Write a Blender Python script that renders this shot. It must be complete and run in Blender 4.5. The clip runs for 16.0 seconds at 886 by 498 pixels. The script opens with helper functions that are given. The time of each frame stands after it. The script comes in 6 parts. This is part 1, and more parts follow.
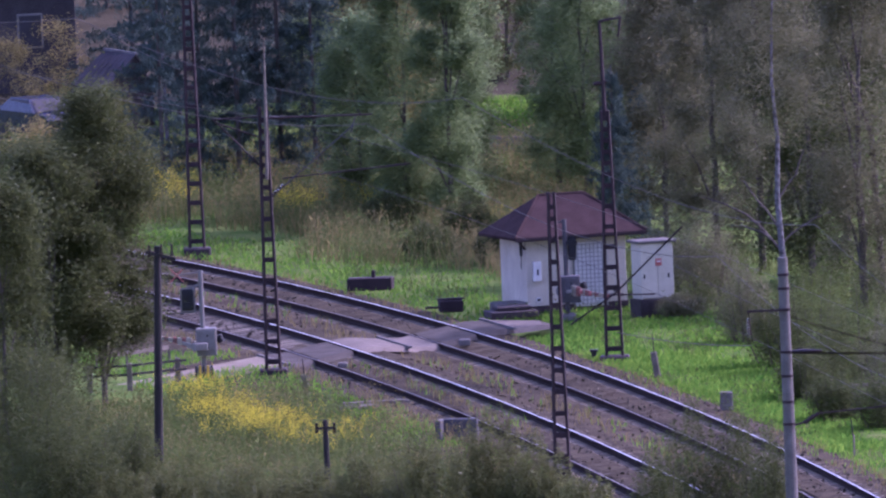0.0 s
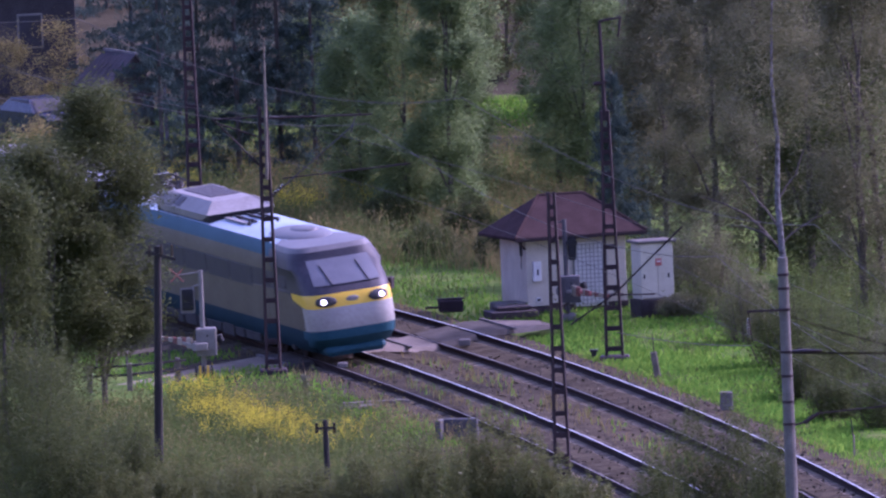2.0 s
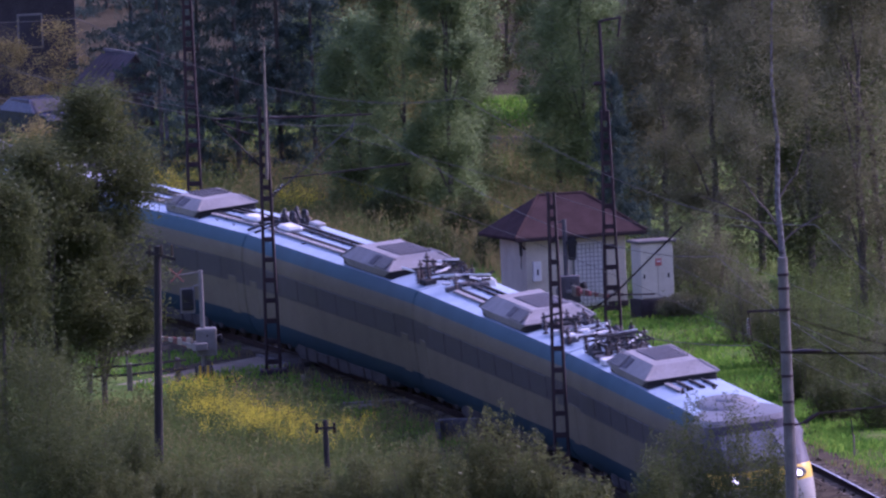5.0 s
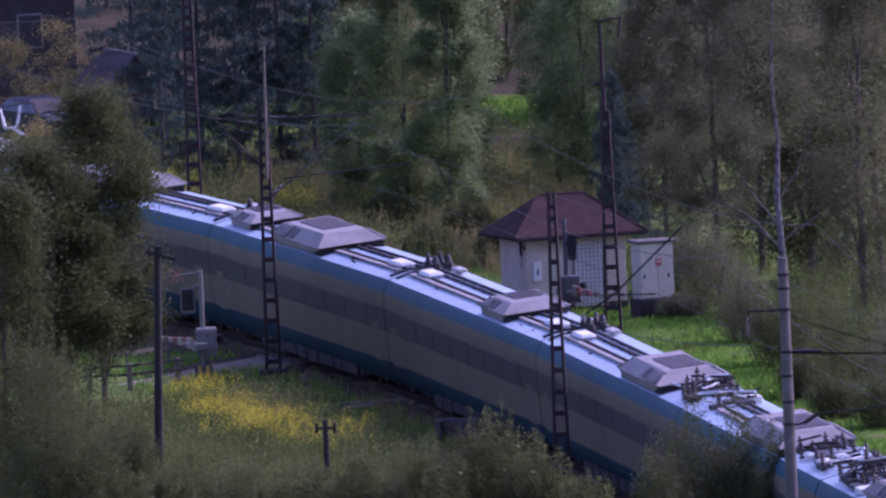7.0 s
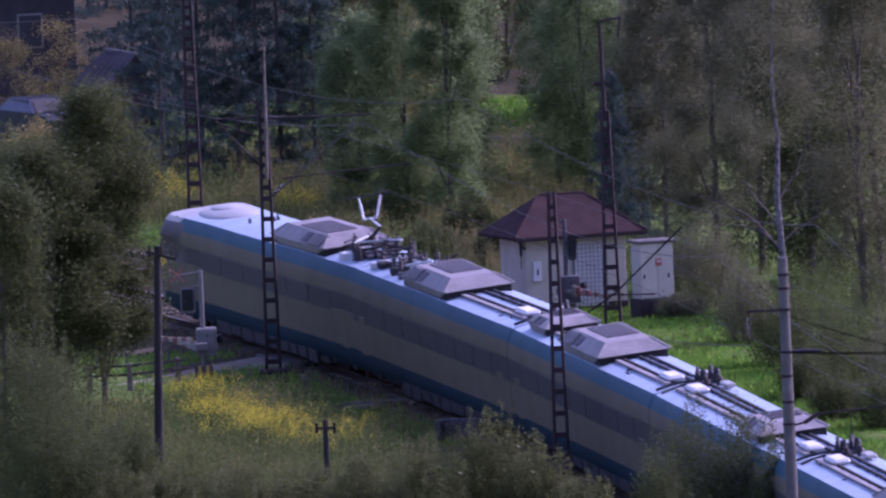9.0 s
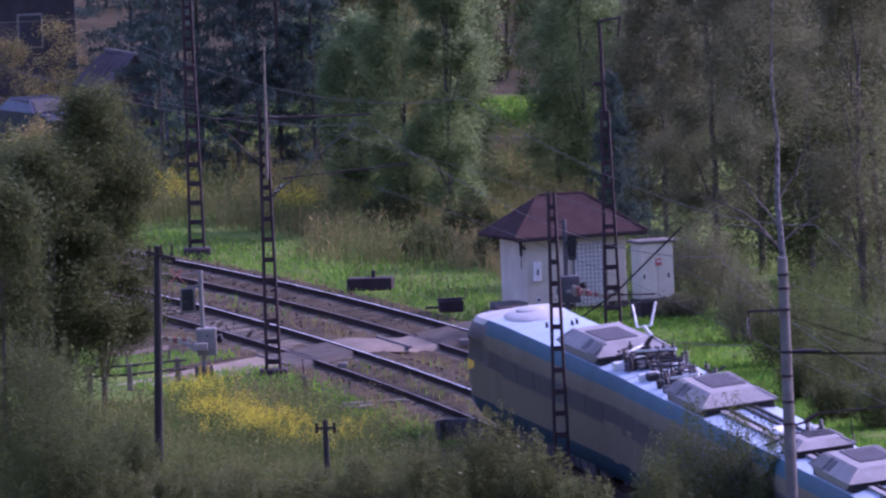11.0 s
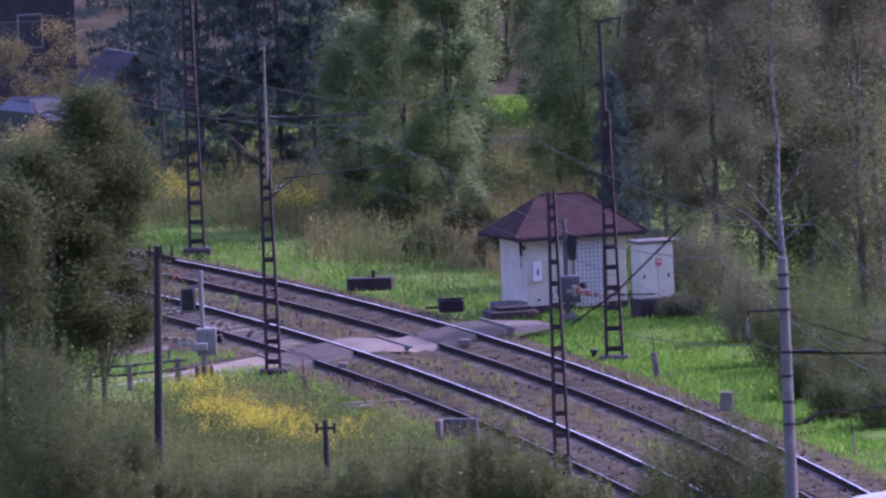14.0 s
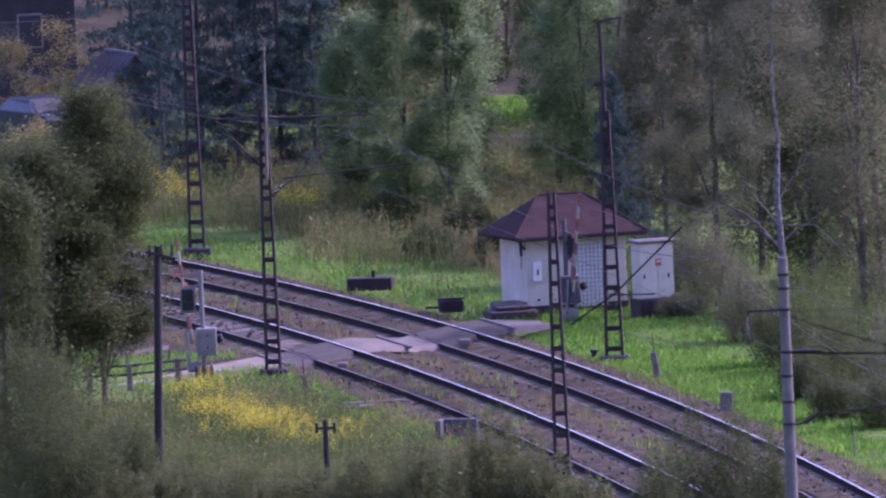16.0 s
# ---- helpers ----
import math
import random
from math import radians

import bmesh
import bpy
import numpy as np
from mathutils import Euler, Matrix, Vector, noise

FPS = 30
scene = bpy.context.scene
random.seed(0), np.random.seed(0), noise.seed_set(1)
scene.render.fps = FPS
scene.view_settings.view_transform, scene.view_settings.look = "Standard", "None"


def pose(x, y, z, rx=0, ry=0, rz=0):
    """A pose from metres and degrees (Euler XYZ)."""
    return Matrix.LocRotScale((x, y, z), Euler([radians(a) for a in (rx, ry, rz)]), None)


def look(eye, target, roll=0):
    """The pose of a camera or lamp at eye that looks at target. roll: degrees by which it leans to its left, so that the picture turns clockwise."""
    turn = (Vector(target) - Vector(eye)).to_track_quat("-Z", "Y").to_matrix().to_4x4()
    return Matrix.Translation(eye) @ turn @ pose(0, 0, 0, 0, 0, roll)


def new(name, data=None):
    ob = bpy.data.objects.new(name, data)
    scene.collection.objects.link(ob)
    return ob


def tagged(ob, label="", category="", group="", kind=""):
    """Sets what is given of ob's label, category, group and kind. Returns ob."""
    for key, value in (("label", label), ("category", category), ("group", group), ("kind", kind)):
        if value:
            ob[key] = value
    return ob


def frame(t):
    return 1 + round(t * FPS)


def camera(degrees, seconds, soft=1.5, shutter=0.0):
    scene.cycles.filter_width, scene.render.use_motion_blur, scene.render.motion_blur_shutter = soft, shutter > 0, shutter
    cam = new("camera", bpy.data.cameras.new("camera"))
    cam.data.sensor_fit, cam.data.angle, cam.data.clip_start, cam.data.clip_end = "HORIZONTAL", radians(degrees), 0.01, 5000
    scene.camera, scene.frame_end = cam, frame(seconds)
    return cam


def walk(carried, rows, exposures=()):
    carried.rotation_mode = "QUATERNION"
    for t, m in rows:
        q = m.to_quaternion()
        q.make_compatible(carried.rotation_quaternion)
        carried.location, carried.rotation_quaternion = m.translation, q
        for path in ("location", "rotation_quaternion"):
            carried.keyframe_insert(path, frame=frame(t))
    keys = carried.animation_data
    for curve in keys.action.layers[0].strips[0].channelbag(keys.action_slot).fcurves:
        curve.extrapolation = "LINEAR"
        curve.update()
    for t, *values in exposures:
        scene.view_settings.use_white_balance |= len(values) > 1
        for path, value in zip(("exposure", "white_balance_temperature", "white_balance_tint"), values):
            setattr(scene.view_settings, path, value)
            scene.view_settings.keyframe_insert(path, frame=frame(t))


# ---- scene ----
# camera: a very long lens on a hillside, standing still
cam = camera(1.9117, 16.0, soft=2.35, shutter=0.4)
EYE = pose(0, -847.567, 64.304, 90 - 4.3387, 0, 0) @ pose(0, 0, 0, 0, 0, -2.388)
walk(cam, [(0, EYE), (16, EYE)], exposures=[(0, 1.17, 5200, 65), (1.2, 1.17, 5200, 65), (2.5, 0.9, 5230, 65), (4.0, 0.76, 5250, 65), (7.0, 0.62, 5250, 65), (9.0, 0.68, 5250, 65), (12.0, 1.03, 5220, 65), (14.0, 1.17, 5200, 65), (16, 1.17, 5200, 65)])

# ---- light ----
SUN_EL, SUN_AZ = 40.0, 24.0          # height over the horizon; turn from +x towards +y
sky_world = bpy.data.worlds.new("sky")
scene.world = sky_world
sky_world.use_nodes = True
sky_nodes = sky_world.node_tree
sky_tex = sky_nodes.nodes.new("ShaderNodeTexSky")
sky_tex.sky_type, sky_tex.sun_disc = "NISHITA", False
sky_tex.sun_elevation, sky_tex.sun_rotation = radians(SUN_EL), radians(90 - SUN_AZ)
sky_tex.air_density, sky_tex.dust_density = 1.2, 2.5
sky_nodes.nodes["Background"].inputs[1].default_value = 0.15
sky_nodes.links.new(sky_tex.outputs[0], sky_nodes.nodes["Background"].inputs[0])
sun = new("sun", bpy.data.lights.new("sun", "SUN"))
sun.data.energy, sun.data.angle, sun.data.color = 2.3, radians(2.5), (1.0, 0.95, 0.87)
sd = Vector((math.cos(radians(SUN_EL)) * math.cos(radians(SUN_AZ)), math.cos(radians(SUN_EL)) * math.sin(radians(SUN_AZ)), math.sin(radians(SUN_EL))))
sun.matrix_world = look(sd * 100, (0, 0, 0))


# ---- materials ----
def material(name, low, high, rough=0.8, metal=0.0, scale=3.0, fine=40.0, bump=0.3, by="noise", emit=None, spec=0.4):
    """Two colours mixed by noise at two scales (by='island' or 'object' adds a random shade a piece), with a fine relief."""
    m = bpy.data.materials.new(name)
    m.use_nodes = True
    nt = m.node_tree
    b = nt.nodes["Principled BSDF"]
    b.inputs["Roughness"].default_value, b.inputs["Metallic"].default_value = rough, metal
    b.inputs["Specular IOR Level"].default_value = spec
    co = nt.nodes.new("ShaderNodeTexCoord")
    n1, n2 = nt.nodes.new("ShaderNodeTexNoise"), nt.nodes.new("ShaderNodeTexNoise")
    for n, sc in ((n1, scale), (n2, fine)):
        n.inputs["Scale"].default_value, n.inputs["Detail"].default_value = sc, 3
        nt.links.new(co.outputs["Object"], n.inputs["Vector"])
    mixed = nt.nodes.new("ShaderNodeMath")
    mixed.operation = "ADD"
    nt.links.new(n1.outputs[0], mixed.inputs[0])
    if by == "noise":
        nt.links.new(n2.outputs[0], mixed.inputs[1])
    elif by == "island":
        g = nt.nodes.new("ShaderNodeNewGeometry")
        nt.links.new(g.outputs["Random Per Island"], mixed.inputs[1])
    else:
        g = nt.nodes.new("ShaderNodeObjectInfo")
        nt.links.new(g.outputs["Random"], mixed.inputs[1])
    r = nt.nodes.new("ShaderNodeMapRange")
    r.inputs["From Min"].default_value, r.inputs["From Max"].default_value = (0.75, 1.25) if by == "noise" else (0.4, 1.6)
    nt.links.new(mixed.outputs[0], r.inputs["Value"])
    c = nt.nodes.new("ShaderNodeMix")
    c.data_type = "RGBA"
    c.inputs[6].default_value, c.inputs[7].default_value = (*low, 1), (*high, 1)
    nt.links.new(r.outputs[0], c.inputs[0])
    nt.links.new(c.outputs[2], b.inputs["Base Color"])
    if bump:
        bp = nt.nodes.new("ShaderNodeBump")
        bp.inputs["Strength"].default_value, bp.inputs["Distance"].default_value = bump, 0.02
        nt.links.new(n2.outputs[0], bp.inputs["Height"])
        nt.links.new(bp.outputs[0], b.inputs["Normal"])
    if emit:
        b.inputs["Emission Color"].default_value, b.inputs["Emission Strength"].default_value = (*emit[:3], 1), emit[3]
    return m


def leaf_material(name, low, high, through_light=0.5, gloss=0.965, spec=0.2):
    """Leaves: a shade of its own for each, some light passing through, a few of them glossy."""
    m = material(name, low, high, rough=0.65, scale=0.7, bump=0, by="island", spec=spec)
    nt = m.node_tree
    b, out = nt.nodes["Principled BSDF"], nt.nodes["Material Output"]
    tr, mx = nt.nodes.new("ShaderNodeBsdfTranslucent"), nt.nodes.new("ShaderNodeMixShader")
    col = b.inputs["Base Color"].links[0].from_socket
    nt.links.new(col, tr.inputs[0])
    geo, rr = nt.nodes.new("ShaderNodeNewGeometry"), nt.nodes.new("ShaderNodeMapRange")
    rr.inputs["From Min"].default_value, rr.inputs["From Max"].default_value = gloss, gloss + 0.01
    rr.inputs["To Min"].default_value, rr.inputs["To Max"].default_value = 0.65, 0.25
    nt.links.new(geo.outputs["Random Per Island"], rr.inputs["Value"])
    nt.links.new(rr.outputs[0], b.inputs["Roughness"])
    mx.inputs[0].default_value = through_light
    nt.links.new(b.outputs[0], mx.inputs[1])
    nt.links.new(tr.outputs[0], mx.inputs[2])
    nt.links.new(mx.outputs[0], out.inputs[0])
    return m


M_GROUND = material("meadow soil", (0.055, 0.115, 0.018), (0.12, 0.15, 0.04), 1.0, scale=0.6, fine=12, bump=0.8, spec=0.03)
M_LITTER = material("forest floor", (0.035, 0.032, 0.02), (0.075, 0.065, 0.04), 1.0, scale=0.8, fine=10, bump=0.8, spec=0.03)
M_BALLAST = material("rusty track ballast", (0.034, 0.027, 0.017), (0.092, 0.074, 0.048), 1.0, scale=1.2, fine=22, bump=1.0, spec=0.05)
M_STONE = material("ballast stone", (0.055, 0.047, 0.035), (0.11, 0.094, 0.07), 0.95, scale=1.5, bump=0.5, by="island", spec=0.1)
# Sky gleam of each track's far rail is put into a lighter head colour.
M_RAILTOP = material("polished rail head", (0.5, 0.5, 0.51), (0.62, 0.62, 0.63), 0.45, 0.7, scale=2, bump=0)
M_RAILNOGLEAM = material("dull rail head", (0.1, 0.09, 0.09), (0.16, 0.145, 0.145), 0.6, 0.4, scale=2, bump=0)
M_RAIL = material("rusty rail", (0.02, 0.013, 0.012), (0.045, 0.028, 0.022), 0.95, scale=6, bump=0.3, spec=0.1)
M_SLEEPER = material("weathered sleeper", (0.075, 0.062, 0.048), (0.22, 0.185, 0.14), 0.95, scale=4, fine=30, by="object", spec=0.1)
M_ASPHALT = material("worn asphalt", (0.058, 0.05, 0.041), (0.1, 0.088, 0.073), 0.95, scale=1.5, fine=60, spec=0.06)
M_PATH = material("dusty road", (0.16, 0.132, 0.095), (0.25, 0.21, 0.157), 1.0, scale=1.0, fine=35, spec=0.05)
M_PATHDARK = material("trodden brown filling", (0.12, 0.1, 0.08), (0.2, 0.17, 0.14), 1.0, scale=1.0, fine=35, spec=0.05)
M_STEEL = material("rusty mast steel", (0.018, 0.011, 0.013), (0.04, 0.024, 0.024), 0.9, 0.0, scale=3, fine=40)
M_CONCRETE = material("weathered concrete", (0.1, 0.092, 0.084), (0.175, 0.16, 0.147), 0.95, scale=2.5, fine=40, spec=0.1)
M_DARKWOOD = material("tarred wood", (0.014, 0.011, 0.010), (0.03, 0.024, 0.022), 0.8, scale=4, fine=50)
M_GREYWOOD = material("grey weathered wood", (0.1, 0.085, 0.065), (0.2, 0.17, 0.13), 0.9, scale=4, fine=40)
M_OLDWALL = material("grey violet old plaster", (0.05, 0.045, 0.048), (0.09, 0.08, 0.082), 0.95, scale=1.2, fine=20, spec=0.1)
M_PLASTER = material("dirty white plaster", (0.44, 0.39, 0.31), (0.6, 0.545, 0.44), 0.95, scale=1.5, fine=25, bump=0.15, spec=0.1)
M_ROOF = material("dark red roof felt", (0.036, 0.023, 0.022), (0.062, 0.039, 0.037), 0.95, scale=2.0, fine=30, spec=0.05)
M_CREAM = material("cream painted steel", (0.48, 0.435, 0.33), (0.57, 0.525, 0.41), 0.7, scale=2.5, fine=25, bump=0.05, spec=0.15)
M_GREYPAINT = material("grey painted steel", (0.16, 0.15, 0.135), (0.235, 0.222, 0.2), 0.7, scale=4, fine=30, bump=0.1, spec=0.2)
M_BRICK = material("dark brick plinth", (0.03, 0.022, 0.024), (0.06, 0.045, 0.045), 0.9, scale=5, fine=30)
M_DARKGREY = material("dirty dark grey steel", (0.05, 0.047, 0.05), (0.09, 0.085, 0.088), 0.8, scale=4, fine=30, bump=0.1)
M_BLACK = material("black board", (0.01, 0.01, 0.012), (0.02, 0.02, 0.022), 0.6, bump=0.05)
M_RED = material("faded red paint", (0.34, 0.085, 0.07), (0.46, 0.14, 0.12), 0.7, bump=0.05)
M_STRIPE = material("dirty cream barrier paint", (0.26, 0.225, 0.17), (0.38, 0.335, 0.26), 0.8, bump=0.05, spec=0.1)
M_STRIPERED = material("dull red barrier paint", (0.15, 0.06, 0.048), (0.25, 0.1, 0.08), 0.8, bump=0.05, spec=0.1)
M_WHITE = material("white paint", (0.6, 0.58, 0.56), (0.72, 0.7, 0.67), 0.6, bump=0.05)
M_WIRE = material("copper wire", (0.1, 0.085, 0.07), (0.16, 0.135, 0.11), 0.8, 0.0, bump=0)
M_INSUL = material("dark glazed insulator", (0.02, 0.012, 0.01), (0.04, 0.025, 0.02), 0.25, bump=0)
# train
M_TROOF = material("light grey train roof", (0.26, 0.335, 0.4), (0.35, 0.43, 0.49), 0.48, 0.1, scale=0.8, fine=12, bump=0.05)
M_TBLUE = material("blue train paint", (0.02, 0.078, 0.105), (0.03, 0.1, 0.135), 0.6, scale=0.6, fine=8, bump=0.02, spec=0.12)
# The skirt's blue along the sides, its shade near the ground put into the colour.
M_TBLUESHADE = material("dirty dark blue skirt paint", (0.008, 0.032, 0.046), (0.014, 0.042, 0.058), 0.7, scale=0.8, fine=8, bump=0.02, spec=0.1)
# Silver-grey livery on the sides, darkened in colour to stand for their shade.
M_TGREYSHADE = material("warm grey train paint", (0.115, 0.098, 0.066), (0.15, 0.13, 0.09), 0.6, scale=0.6, fine=8, bump=0.02, spec=0.12)
M_TBAND = material("dark grey window band", (0.054, 0.049, 0.048), (0.072, 0.066, 0.064), 0.6, scale=0.6, fine=8, bump=0.02, spec=0.12)
M_TMASK = material("dark cab mask", (0.04, 0.036, 0.043), (0.062, 0.055, 0.065), 0.5, scale=1, fine=10, bump=0.02, spec=0.2)
M_TYELLOW = material("yellow nose band", (0.68, 0.42, 0.02), (0.75, 0.48, 0.035), 0.4, scale=1, fine=10, bump=0.02)
M_TSILVER = material("silver grey nose", (0.3, 0.278, 0.25), (0.385, 0.36, 0.325), 0.4, scale=1, fine=10, bump=0.02, spec=0.3)
M_TDOME = material("warm grey cab roof paint", (0.1, 0.092, 0.09), (0.145, 0.133, 0.13), 0.5, scale=1, fine=10, bump=0.03)
M_TUNDER = material("dirty underframe", (0.015, 0.014, 0.014), (0.04, 0.036, 0.034), 0.9, scale=3, fine=20)
M_TUNIT = material("grey roof unit", (0.2, 0.182, 0.17), (0.29, 0.265, 0.25), 0.65, scale=1.5, fine=14, bump=0.1, spec=0.25)
M_GRILLE = material("dark grille", (0.05, 0.045, 0.05), (0.09, 0.08, 0.085), 0.7, bump=0.1)
M_GLASS = material("tinted train glass", (0.05, 0.047, 0.05), (0.066, 0.061, 0.065), 0.55, bump=0, spec=0.12)
M_SCREEN = material("windscreen with pale blind", (0.1, 0.1, 0.108), (0.14, 0.14, 0.152), 0.2, scale=1.2, bump=0, spec=0.5)
M_LAMP = material("lit headlamp", (0.9, 0.9, 0.85), (0.95, 0.95, 0.9), 0.2, bump=0, emit=(1.0, 0.97, 0.9, 1.7))
M_HORN = material("bare aluminium", (0.6, 0.6, 0.6), (0.75, 0.75, 0.73), 0.4, 0.6, bump=0)
# plants
M_LEAF_ALDER = leaf_material("alder leaves", (0.056, 0.076, 0.022), (0.105, 0.122, 0.038))
M_LEAF_WILLOW = leaf_material("willow leaves", (0.085, 0.1, 0.03), (0.14, 0.152, 0.05))
M_LEAF_BIRCH = leaf_material("pale birch leaves", (0.14, 0.205, 0.08), (0.23, 0.3, 0.12), 0.6)
M_LEAF_AUTUMN = leaf_material("turning leaves", (0.24, 0.2, 0.07), (0.4, 0.33, 0.12))
M_LEAF_BROWN = leaf_material("dull brownish leaves", (0.115, 0.12, 0.06), (0.2, 0.195, 0.1))
M_NEEDLE = leaf_material("spruce needles", (0.05, 0.082, 0.072), (0.085, 0.125, 0.105), 0.25, 2.0, 0.05)
M_GRASS = leaf_material("meadow grass", (0.06, 0.19, 0.026), (0.21, 0.34, 0.045), 0.6, 2.0, 0.04)
M_WEED = leaf_material("tall dry weeds", (0.15, 0.13, 0.05), (0.26, 0.215, 0.09), 0.5, 0.985, 0.1)
M_WEEDGREEN = leaf_material("tall green weeds", (0.07, 0.1, 0.026), (0.13, 0.16, 0.048), 0.5, 0.985, 0.1)
M_BLOOM = leaf_material("goldenrod bloom", (0.5, 0.43, 0.03), (0.68, 0.58, 0.05), 0.5, 2.0, 0.05)
M_BARK = material("grey bark", (0.05, 0.042, 0.036), (0.12, 0.1, 0.085), 0.95, scale=4, fine=25, bump=0.6)
M_BIRCH = material("birch bark", (0.05, 0.046, 0.046), (0.2, 0.19, 0.192), 0.85, scale=5, fine=9, bump=0.3)


# ---- mesh helpers ----
def mesh_of(bm, name, mats, smooth=False):
    me = bpy.data.meshes.new(name)
    bm.normal_update()
    bm.to_mesh(me)
    bm.free()
    for m in (mats if isinstance(mats, (list, tuple)) else [mats]):
        me.materials.append(m)
    if smooth:
        me.polygons.foreach_set("use_smooth", [True] * len(me.polygons))
    return me


def part(name, bm, mats, parent, label="", smooth=False, kind=""):
    """One mesh object, under a thing or a part (or top-level with parent None)."""
    me = bm if isinstance(bm, bpy.types.Mesh) else mesh_of(bm, name, mats, smooth)
    ob = new(name, me)
    ob.parent = parent
    return tagged(ob, label=label, kind=kind)


def thing(name, label, category, at=(0, 0, 0), turn=0, group="", kind=""):
    ob = new(name)
    ob.matrix_world = pose(*at, 0, 0, turn)
    return tagged(ob, label, category, group, kind)


def box(bm, c, size, bevel=0.0, m=None, mat=0):
    """A box with its centre at c, bevelled."""
    r = bmesh.ops.create_cube(bm, size=1.0)
    vs = r["verts"]
    bmesh.ops.scale(bm, vec=size, verts=vs)
    fs = {f for v in vs for f in v.link_faces}
    if bevel:
        es = {e for v in vs for e in v.link_edges}
        b = bmesh.ops.bevel(bm, geom=list(es), offset=bevel, segments=1, affect="EDGES", profile=0.5)
        fs = set(b["faces"]) | {f for f in fs if f.is_valid}
        vs = list({v for f in fs for v in f.verts})
    mm = Matrix.Translation(c) @ (m or Matrix())
    bmesh.ops.transform(bm, matrix=mm, verts=vs)
    for f in fs:
        f.material_index = mat
    return vs


def rod(bm, a, b, r0, r1=None, n=6, mat=0):
    """A tapered round bar from a to b."""
    a, b = Vector(a), Vector(b)
    d = b - a
    r = bmesh.ops.create_cone(bm, cap_ends=True, segments=n, radius1=r0, radius2=r0 if r1 is None else r1, depth=d.length)
    m = Matrix.Translation((a + b) / 2) @ d.to_track_quat("Z", "Y").to_matrix().to_4x4()
    bmesh.ops.transform(bm, matrix=m, verts=r["verts"])
    if mat:
        for f in {f for v in r["verts"] for f in v.link_faces}:
            f.material_index = mat


def bar(bm, a, b, w, d, mat=0):
    """A flat-sided bar from a to b, w by d."""
    a, b = Vector(a), Vector(b)
    v = b - a
    m = v.to_track_quat("Z", "Y").to_matrix().to_4x4()
    box(bm, (a + b) / 2, (w, d, v.length), 0, m, mat)


def quick(verts, faces, name, mat):
    me = bpy.data.meshes.new(name)
    me.from_pydata([tuple(v) for v in verts], [], faces)
    me.materials.append(mat)
    return me


def quads(corners, name, mat):
    """A mesh of loose quads or triangles from an array (n, 4 or 3, 3)."""
    n, k = corners.shape[:2]
    me = bpy.data.meshes.new(name)
    me.vertices.add(k * n)
    me.vertices.foreach_set("co", np.ascontiguousarray(corners, dtype=np.float32).ravel())
    me.loops.add(k * n)
    me.loops.foreach_set("vertex_index", np.arange(k * n, dtype=np.int32))
    me.polygons.add(n)
    me.polygons.foreach_set("loop_start", np.arange(0, k * n, k, dtype=np.int32))
    me.update(calc_edges=True)
    for m in (mat if isinstance(mat, (list, tuple)) else [mat]):
        me.materials.append(m)
    return me


# ---- the line of the railway: a transition curve in plan ----
HEAD0, CURV0, DCURV = radians(8.6583), 0.000871044, -2.09616e-5
S_TAB = np.arange(-360.0, 360.01, 0.5)
CURV = np.clip(CURV0 + DCURV * S_TAB, 0.0, 0.0034)
ANG = np.cumsum(CURV) * 0.5
ANG = HEAD0 - (ANG - np.interp(0, S_TAB, ANG))
PX, PY = np.cumsum(np.sin(ANG)) * 0.5, -np.cumsum(np.cos(ANG)) * 0.5
PX += 5.0356 - np.interp(0, S_TAB, PX)
PY += -87.3316 - np.interp(0, S_TAB, PY)
CANT = 0.095
GAUGE = 0.7525


def track(s, lateral=0.0, z=0.0):
    """The point at s along the near track, lateral metres to the far side."""
    a = np.interp(s, S_TAB, ANG)
    return np.array((np.interp(s, S_TAB, PX) + lateral * math.cos(a), np.interp(s, S_TAB, PY) + lateral * math.sin(a), z))


def spacing(s):
    s = min(max(s, -90.0), 25.0)
    return 4.39 - 0.01057 * s - 0.0001114 * s * s


def heading(s):
    return float(np.interp(s, S_TAB, ANG))


# ---- ground ----
def ground_height(x, y):
    """The valley floor, the hillside behind and the slope on which the camera stands."""
    h = 0.0
    if y > 45:
        h += min((y - 45) * 0.10, 60 + (y - 45) * 0.02)
    if y < -560:
        u = min(max((-560 - y) / 270.0, 0), 1)
        h += 62.0 * u * u * (3 - 2 * u)
    return h


def build_ground():
    xs = [-3500, -1500, -600, -250, -120, -60, *range(-40, 41, 2), 60, 120, 250, 600, 1500, 3500]
    ys = [-3500, -1800, -1100, *range(-860, -540, 20), -400, -260, -200, -170, *range(-150, 100, 2), 110, 130, 160, 220, 300, 450, 700, 1200, 2000, 3500]
    verts, faces = [], []
    for y in ys:
        for x in xs:
            z = ground_height(x, y) - 0.12
            if -40 <= x <= 40 and -150 <= y <= 100:
                z += 0.10 * (noise.noise((x * 0.2, y * 0.12, 0)))
            s_, l_ = np.interp(-y, -PY, S_TAB), 0.0
            l_ = (x - float(np.interp(s_, S_TAB, PX))) * math.cos(heading(s_))
            if -5.6 < l_ < 8.3 and -450 < y < 260:
                z = ground_height(x, y) - 0.55
            verts.append((x, y, z))
    w = len(xs)
    for j in range(len(ys) - 1):
        for i in range(w - 1):
            faces.append((j * w + i, j * w + i + 1, (j + 1) * w + i + 1, (j + 1) * w + i))
    me = quick(verts, faces, "ground", M_GROUND)
    me.materials.append(M_LITTER)
    for p in me.polygons:
        if p.center.y > 56:
            p.material_index = 1
    ob = new("ground", me)
    tagged(ob, "uneven valley floor with soil and short grass", "ground", kind="structure")


build_ground()


